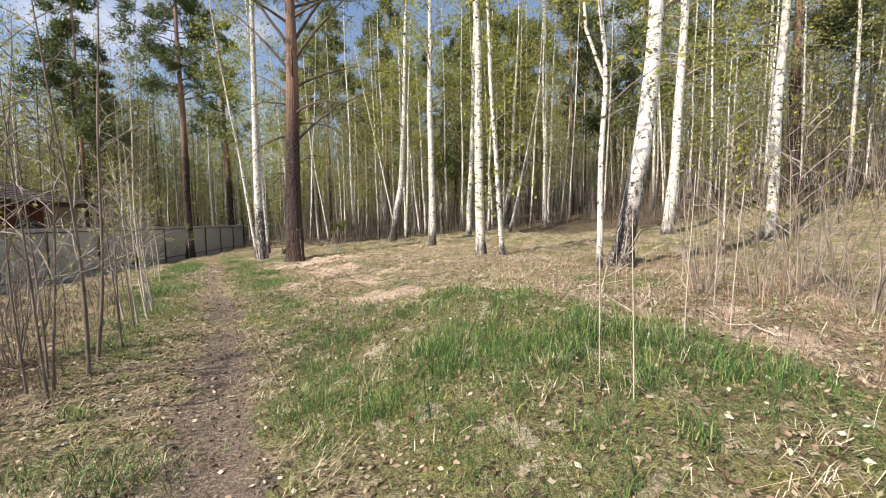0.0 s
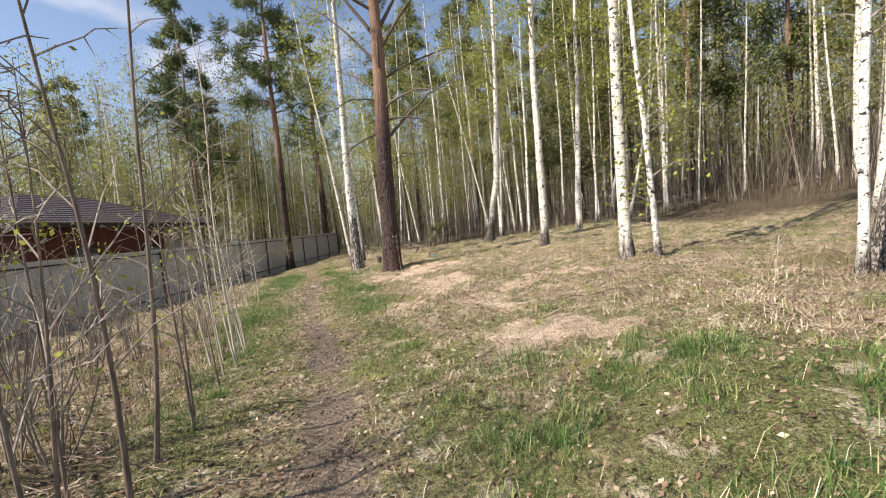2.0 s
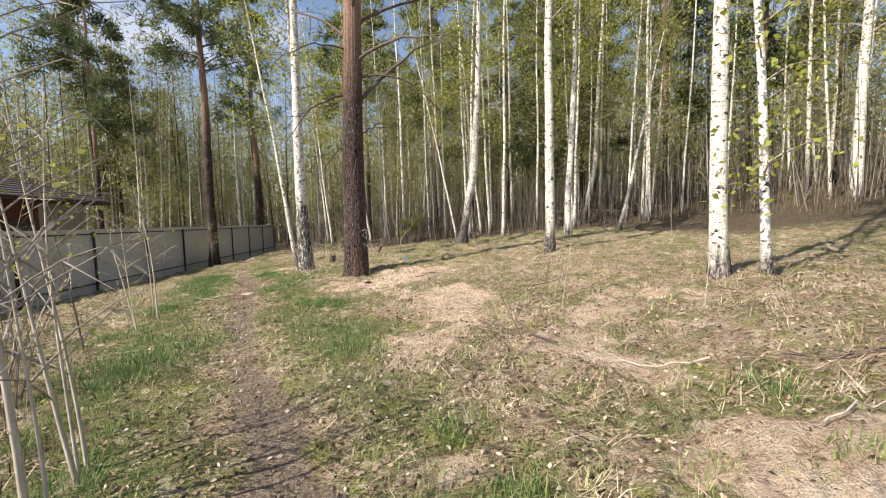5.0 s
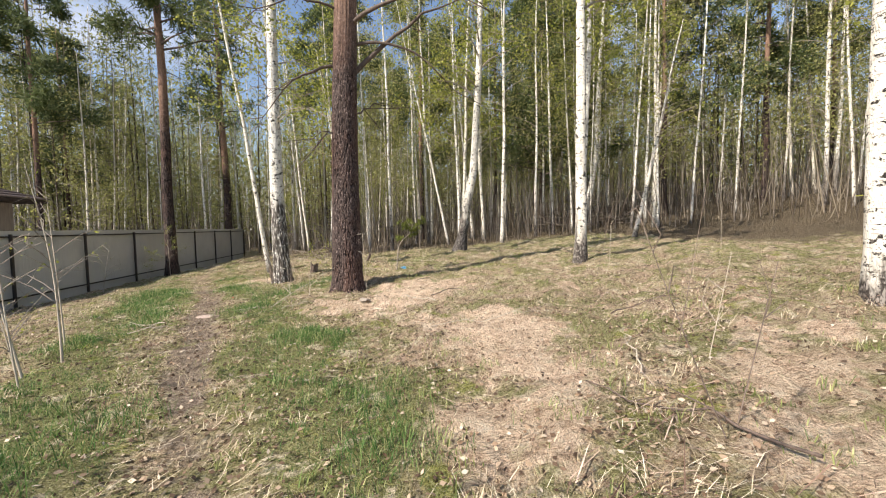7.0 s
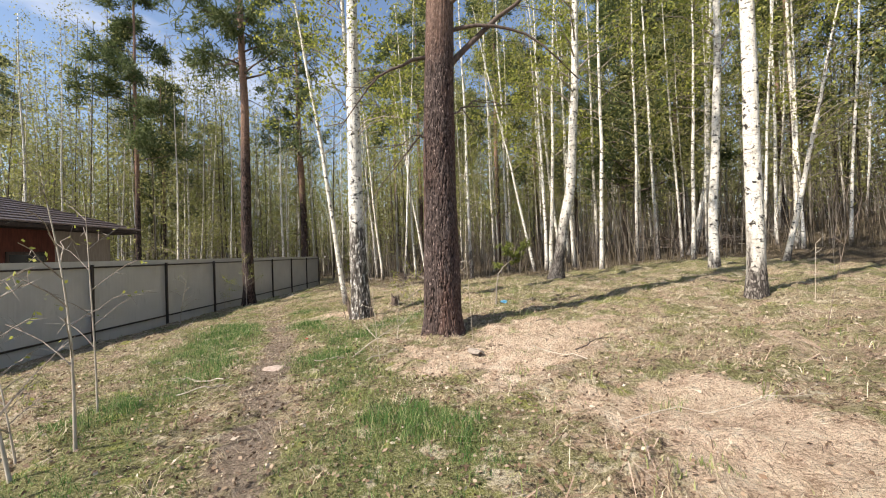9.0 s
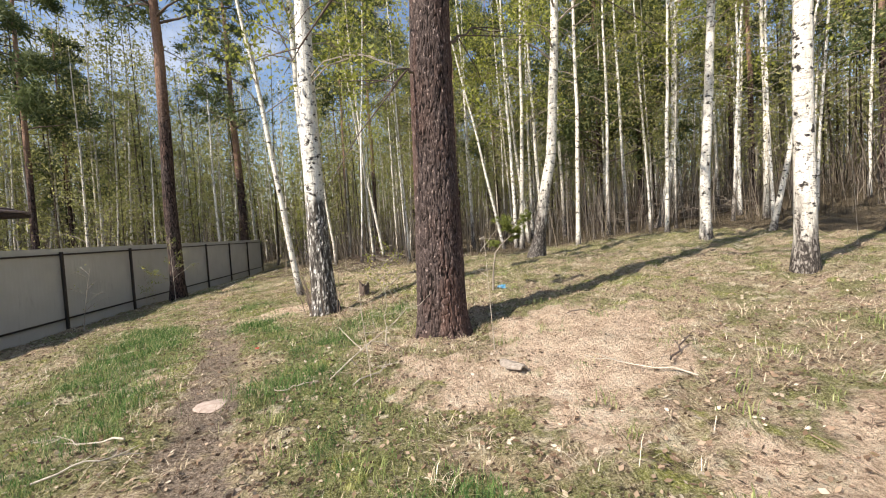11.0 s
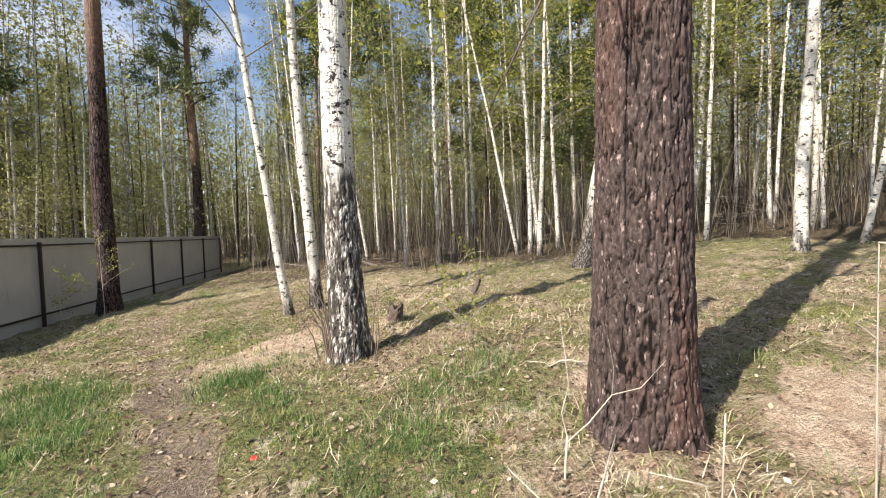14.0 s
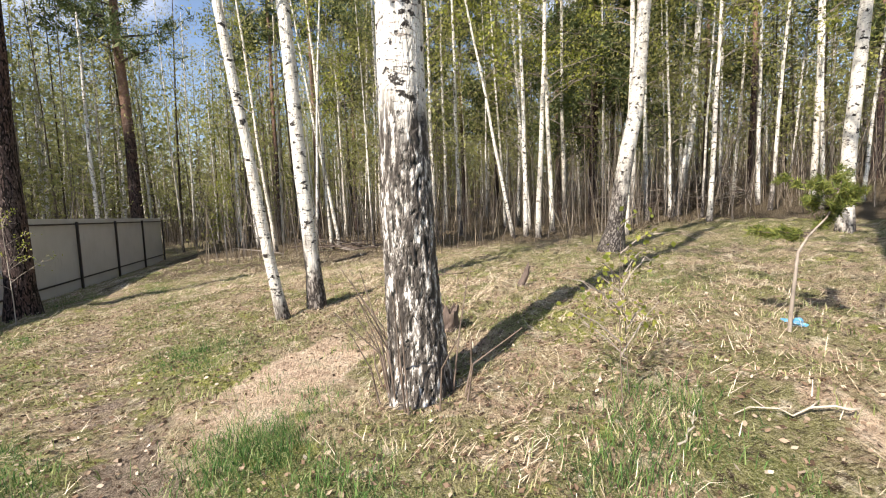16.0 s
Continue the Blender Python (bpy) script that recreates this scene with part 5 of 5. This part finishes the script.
def brush_heap(x, y, wide, high, count, seed):
    rng = np.random.default_rng(seed)
    top = thing("brush_heap", "low heap of dead grey branches at the wood's edge", "brushwood", (x, y, float(ground(x, y))))
    for _ in range(count):
        c = np.array([rng.normal() * wide * 0.35, rng.normal() * 0.6, abs(rng.normal()) * high * 0.5])
        a, L = rng.uniform(0, math.pi), rng.uniform(0.8, 2.4)
        w = np.array([math.cos(a), 0.6 * math.sin(a), rng.normal() * 0.12])
        g = Geo()
        g.tube([c - w * L / 2, c + rng.normal(size=3) * 0.06, c + w * L / 2], [0.025, 0.02, 0.006], 5)
        part("branch", g.mesh("branch"), M_BRANCH if rng.uniform() < 0.75 else M_TWIG, top)


brush_heap(6.6, 31.6, 5.5, 1.1, 130, 4)
brush_heap(-8.6, 31.5, 4.0, 0.35, 30, 6)

# ---- grasses and litter ----


def blades(n, x, y, height, width, bend, rng, lie=0.0):
    """Bent tapering blades with feet at x, y."""
    z = ground(x, y)
    a = rng.uniform(0, 2 * np.pi, n)
    way = np.stack([np.cos(a), np.sin(a), np.zeros(n)], -1)
    side = np.stack([-np.sin(a), np.cos(a), np.zeros(n)], -1)
    foot = np.stack([x, y, z - 0.01], -1)
    up = np.array([0, 0, 1.0])
    b = bend * rng.uniform(0.3, 1.6, n)
    hgt = height[:, None]
    m = foot + up * hgt * (0.55 * (1 - lie)) + way * hgt * (b * 0.35 + lie * 0.5)[:, None]
    t = foot + up * hgt * (1.0 - lie - 0.35 * np.clip(b, 0, 1.2) * (1 - lie))[:, None] + way * hgt * (b * 0.9 + lie)[:, None]
    if lie:
        m[:, 2] = ground(m[:, 0], m[:, 1]) + rng.uniform(0.01, 0.05, n)
        t[:, 2] = ground(t[:, 0], t[:, 1]) + rng.uniform(0.0, 0.04, n)
    w = side * width[:, None] / 2
    v = np.stack([foot - w, foot + w, m + w * 0.8, m - w * 0.8, t], 1).reshape(-1, 3)
    i = np.arange(n)[:, None] * 5
    faces = (i + np.array([0, 1, 2, 3])).tolist() + (i + np.array([3, 2, 4])).tolist()
    return v, faces


def patch(name, label, category, material, v, faces):
    me = bpy.data.meshes.new(name)
    me.from_pydata(v.tolist(), [], faces)
    tagged(part(name, me, material), label, category, kind="stuff")


def place(rng, n, u_lo, u_hi, s_lo, s_hi):
    u, s = rng.uniform(u_lo, u_hi, n), rng.uniform(s_lo, s_hi, n)
    return 0.8746 * u - 0.4848 * s, 0.4848 * u + 0.8746 * s


def straws(x, y, length, width, rng):
    """Flattened straws, combed in swirls over the ground."""
    n = len(x)
    a = 3.5 * wave(x, y, 0.8, 2.0) + 1.5 * wave(x, y, 3.0, 5.0) + rng.normal(size=n) * 0.55
    way, side = np.stack([np.cos(a), np.sin(a)], -1), np.stack([-np.sin(a), np.cos(a), np.zeros(n)], -1) * (width / 2)[:, None]
    p, q = np.stack([x, y], -1), np.stack([x, y], -1) + way * length[:, None]
    foot = np.concatenate([p, (ground(p[:, 0], p[:, 1]) + rng.uniform(-0.005, 0.03, n))[:, None]], 1)
    tip = np.concatenate([q, (ground(q[:, 0], q[:, 1]) + rng.uniform(0.0, 0.07, n))[:, None]], 1)
    v = np.stack([foot - side, foot + side, tip + side * 0.5, tip - side * 0.5], 1).reshape(-1, 3)
    return v, np.arange(4 * n).reshape(-1, 4).tolist()


def grasses():
    rng = np.random.default_rng(12)

    def near(n, mid, wide, s_lo, s_hi, power=1.0):
        u, s = mid + rng.normal(size=n) * wide, s_lo + (s_hi - s_lo) * rng.uniform(size=n) ** power
        return 0.8746 * u - 0.4848 * s, 0.4848 * u + 0.8746 * s

    # lush green tufts
    x, y = place(rng, 26000, -2.6, 6.0, 0.2, 26)
    g = green_cover(x, y)
    keep = rng.uniform(size=len(x)) < np.clip((g - 0.42) * 1.6 + 0.9 * wave(x, y, 4.2, 7.0) + 0.6 * wave(x, y, 9.0, 3.0), 0, 1) * np.clip(0.5 + 1.2 * wave(x, y, 3.2, 4.4), 0.05, 1) * (g > 0.32)
    x, y, g = x[keep], y[keep], g[keep]
    k = 15
    u, s = from_path(x, y)
    size = (0.06 + 0.13 * np.clip(g - 0.35, 0, 1)) * rng.uniform(0.6, 1.3, len(x))
    size *= np.interp(s, [0, 6, 9, 26], [1.2, 1.0, 0.75, 0.6]) * (1 + 0.55 * wave(x, y, 5.0, 2.5)) * (1.1 + 0.5 * wave(x, y, 3.2, 4.4)) * np.where(np.abs(u) < 0.6, 0.5, 1)
    X, Y = np.repeat(x, k) + rng.normal(size=len(x) * k) * 0.04, np.repeat(y, k) + rng.normal(size=len(x) * k) * 0.04
    n = len(X)
    patch("green_grass", "lush green spring grass in tufts", "grass", M_GREEN, *blades(n, X, Y, np.repeat(size, k) * rng.uniform(0.35, 1.2, n), rng.uniform(0.0025, 0.006, n), 0.85, rng))
    # the largest tufts
    spots = ((-2.06, 2.33), (0.38, 3.3), (-0.04, 3.6), (0.66, 3.09), (-11.43, 18.04), (-7.27, 16.25), (-8.98, 14.6), (-7.35, 14.43), (-9.11, 17.79), (-6.58, 17.36), (-4.05, 9.52), (-6.21, 10.07), (-5.46, 12.12), (-10.81, 17.48), (-1.27, 5.95), (-6.5, 9.29), (-6.23, 8.86), (-10.6, 17.64), (-9.23, 17.74), (-7.08, 16.86), (-10.4, 16.2), (-10.0, 15.6), (-9.6, 15.2), (-10.9, 16.9), (-10.0, 16.6), (-8.6, 13.7))
    k = 520
    c = np.repeat(np.array(spots), k, 0) + rng.normal(size=(len(spots) * k, 2)) * 0.21
    n = len(c)
    patch("tall_tufts", "thick tufts of tall green grass", "grass", M_GREEN, *blades(n, c[:, 0], c[:, 1], rng.uniform(0.05, 0.2, n), rng.uniform(0.003, 0.006, n), 0.9, rng))
    # single tussocks away from the path
    x, y = near(650, 2.2, 3.0, 1, 25)
    keep = path_cover(x, y) < 0.2
    x, y = x[keep], y[keep]
    k = 26
    size = rng.uniform(0.05, 0.14, len(x))
    X, Y = np.repeat(x, k) + rng.normal(size=len(x) * k) * 0.07, np.repeat(y, k) + rng.normal(size=len(x) * k) * 0.07
    n = len(X)
    patch("grass_tussocks", "small yellow-green grass tussocks in the straw", "grass", M_OLIVE, *blades(n, X, Y, np.repeat(size, k) * rng.uniform(0.5, 1.2, n), rng.uniform(0.005, 0.009, n), 0.8, rng))
    # short worn grass, green where it grows thick
    x, y = near(330000, 1.2, 2.9, 0.2, 36, 1.3)
    g = green_cover(x, y)
    keep = rng.uniform(size=len(x)) < np.clip(g * 1.1 + 0.12 + 0.45 * wave(x, y, 2.1, 8.0) + 0.6 * wave(x, y, 8.3, 4.4) - path_cover(x, y) * 0.75 - bare_cover(x, y) * 0.9, 0.015, 1) * np.clip(0.6 + 0.8 * wave(x, y, 3.7, 1.2) + 0.7 * wave(x, y, 7.7, 2.6), 0.06, 1)
    x, y, g = x[keep], y[keep], g[keep]
    lush = rng.uniform(size=len(x)) < (g - 0.35) * 2.2
    for pick, name, label, material in ((lush, "green_turf", "short dense green turf", M_GREEN), (~lush, "short_grass", "short yellow-green grass among litter", M_OLIVE)):
        a, b = x[pick], y[pick]
        n = len(a)
        patch(name, label, "grass", material, *blades(n, a, b, rng.uniform(0.02, 0.065, n) * np.interp(b, [14, 26], [1, 1.5]), rng.uniform(0.003, 0.007, n) * np.interp(b, [14, 26], [1, 2.0]), 1.1, rng))
    # straw lying about
    x, y = near(210000, 1.8, 3.4, 0.2, 36, 1.3)
    keep = rng.uniform(size=len(x)) < np.clip(0.5 + 0.5 * wave(x, y, 2.6, 4.0) + 0.6 * wave(x, y, 7.5, 1.0) - 0.7 * green_cover(x, y) - 0.95 * path_cover(x, y) - 1.0 * bare_cover(x, y), 0.01, 1)
    x, y = x[keep], y[keep]
    n = len(x)
    patch("dry_straw", "flattened dry straw-coloured grass", "dry grass", M_STRAW, *straws(x, y, rng.uniform(0.03, 0.13, n) * np.where(rng.uniform(size=n) < 0.08, 1.8, 1) * np.interp(y, [14, 26], [1, 1.6]), rng.uniform(0.002, 0.005, n) * np.interp(y, [14, 26], [1, 2.2]), rng))
    # matted tussocks of bleached grass
    x, y = near(3000, 2.2, 3.6, 0.5, 30, 1.2)
    keep = rng.uniform(size=len(x)) < np.clip(0.6 + 0.8 * wave(x, y, 1.9, 6.0) - 0.8 * path_cover(x, y) - 1.0 * bare_cover(x, y) - 0.5 * green_cover(x, y), 0.01, 1)
    x, y = x[keep], y[keep]
    k = 24
    c = np.repeat(rng.uniform(0.04, 0.13, len(x)), k)
    X, Y = np.repeat(x, k) + rng.normal(size=len(x) * k) * 0.05, np.repeat(y, k) + rng.normal(size=len(x) * k) * 0.05
    n = len(X)
    patch("matted_tussocks", "bleached matted tussocks of last year's grass", "dry grass", M_STRAW, *blades(n, X, Y, c * rng.uniform(0.5, 1.2, n), rng.uniform(0.0025, 0.006, n), 1.5, rng))
    # needles and crumbled twigs on the sand
    x, y = near(60000, 3.0, 1.8, 4, 20)
    keep = rng.uniform(size=len(x)) < np.clip(bare_cover(x, y) * (0.1 + 0.5 * wave(x, y, 2.7, 3.0)), 0, 1)
    x, y = x[keep], y[keep]
    n = len(x)
    patch("fallen_needles", "brown fallen needles and crumbled twigs on sand", "needles", M_WEED, *straws(x, y, rng.uniform(0.03, 0.11, n), rng.uniform(0.002, 0.004, n), rng))
    # standing straw
    x, y = place(rng, 9000, 1.8, 10, 0.2, 22)
    keep = rng.uniform(size=len(x)) < np.clip(0.15 + 0.8 * wave(x, y, 0.9, 5.0) - bare_cover(x, y), 0, 1)
    x, y = x[keep], y[keep]
    n = len(x)
    patch("standing_straw", "thin dry stalks standing in last year's grass", "dry grass", M_STRAW, *blades(n, x, y, rng.uniform(0.06, 0.24, n), rng.uniform(0.002, 0.004, n), 0.7, rng))
    # reddish dry stems of last year
    x, y = place(rng, 17000, -6.0, 11.0, 0.0, 11)
    u, s = from_path(x, y)
    keep = ((u < -1.3) | ((u > 3.4) & (s < 4.5)) | ((u > 6) & (s < 7))) & (rng.uniform(size=len(x)) < np.where(u > 0, 0.3, 0.6))
    x, y = x[keep], y[keep]
    n = len(x)
    patch("dry_stems", "reddish-brown dry stems of last year's weeds", "dry weeds", M_WEED, *blades(n, x, y, rng.uniform(0.06, 0.5, n), rng.uniform(0.004, 0.008, n), 0.4, rng))
    # tangles of broken stalks in the rough and on the rise
    x, y = place(rng, 34000, -5.5, 9.0, -0.8, 13)
    u, s = from_path(x, y)
    amount = np.where(u < -1.2, 0.45, np.where((u > 3.6) & (s < 5), 0.9, np.where((u > 1.4) & (s > 5), 0.4, 0.0)))
    keep = rng.uniform(size=len(x)) < np.clip(amount + 0.45 * wave(x, y, 1.6, 2.2) + 0.4 * wave(x, y, 4.4, 0.4), 0, 1) * (amount > 0) * (1 - 0.9 * spots_cover(x, y, LUSH)) * np.clip(1 - 1.6 * bare_cover(x, y), 0, 1)
    x, y = x[keep], y[keep]
    n = len(x)
    v, f = straws(x, y, rng.uniform(0.06, 0.34, n), rng.uniform(0.003, 0.009, n), rng)
    v[:, 2] += np.repeat(rng.uniform(0, 0.06, n), 4)
    patch("broken_stalks", "tangled reddish broken stalks and twigs on the ground", "dead stalks", M_DEBRIS, v, f)
    # leaf litter
    x, y = near(120000, 1.0, 3.6, 0.0, 27, 1.2)
    keep = rng.uniform(size=len(x)) < 0.85 - 0.5 * green_cover(x, y) - 0.6 * path_cover(x, y) - 0.7 * bare_cover(x, y)
    x, y = x[keep], y[keep]
    g = Geo()
    g.cards(np.stack([x, y, ground(x, y) + 0.012], -1), 0.024, rng, 0.6, 1.6)
    tagged(part("leaf_litter", g.mesh("leaf_litter"), M_LITTER), "brown and pale dead leaves on the ground", "leaf litter", kind="stuff")


grasses()
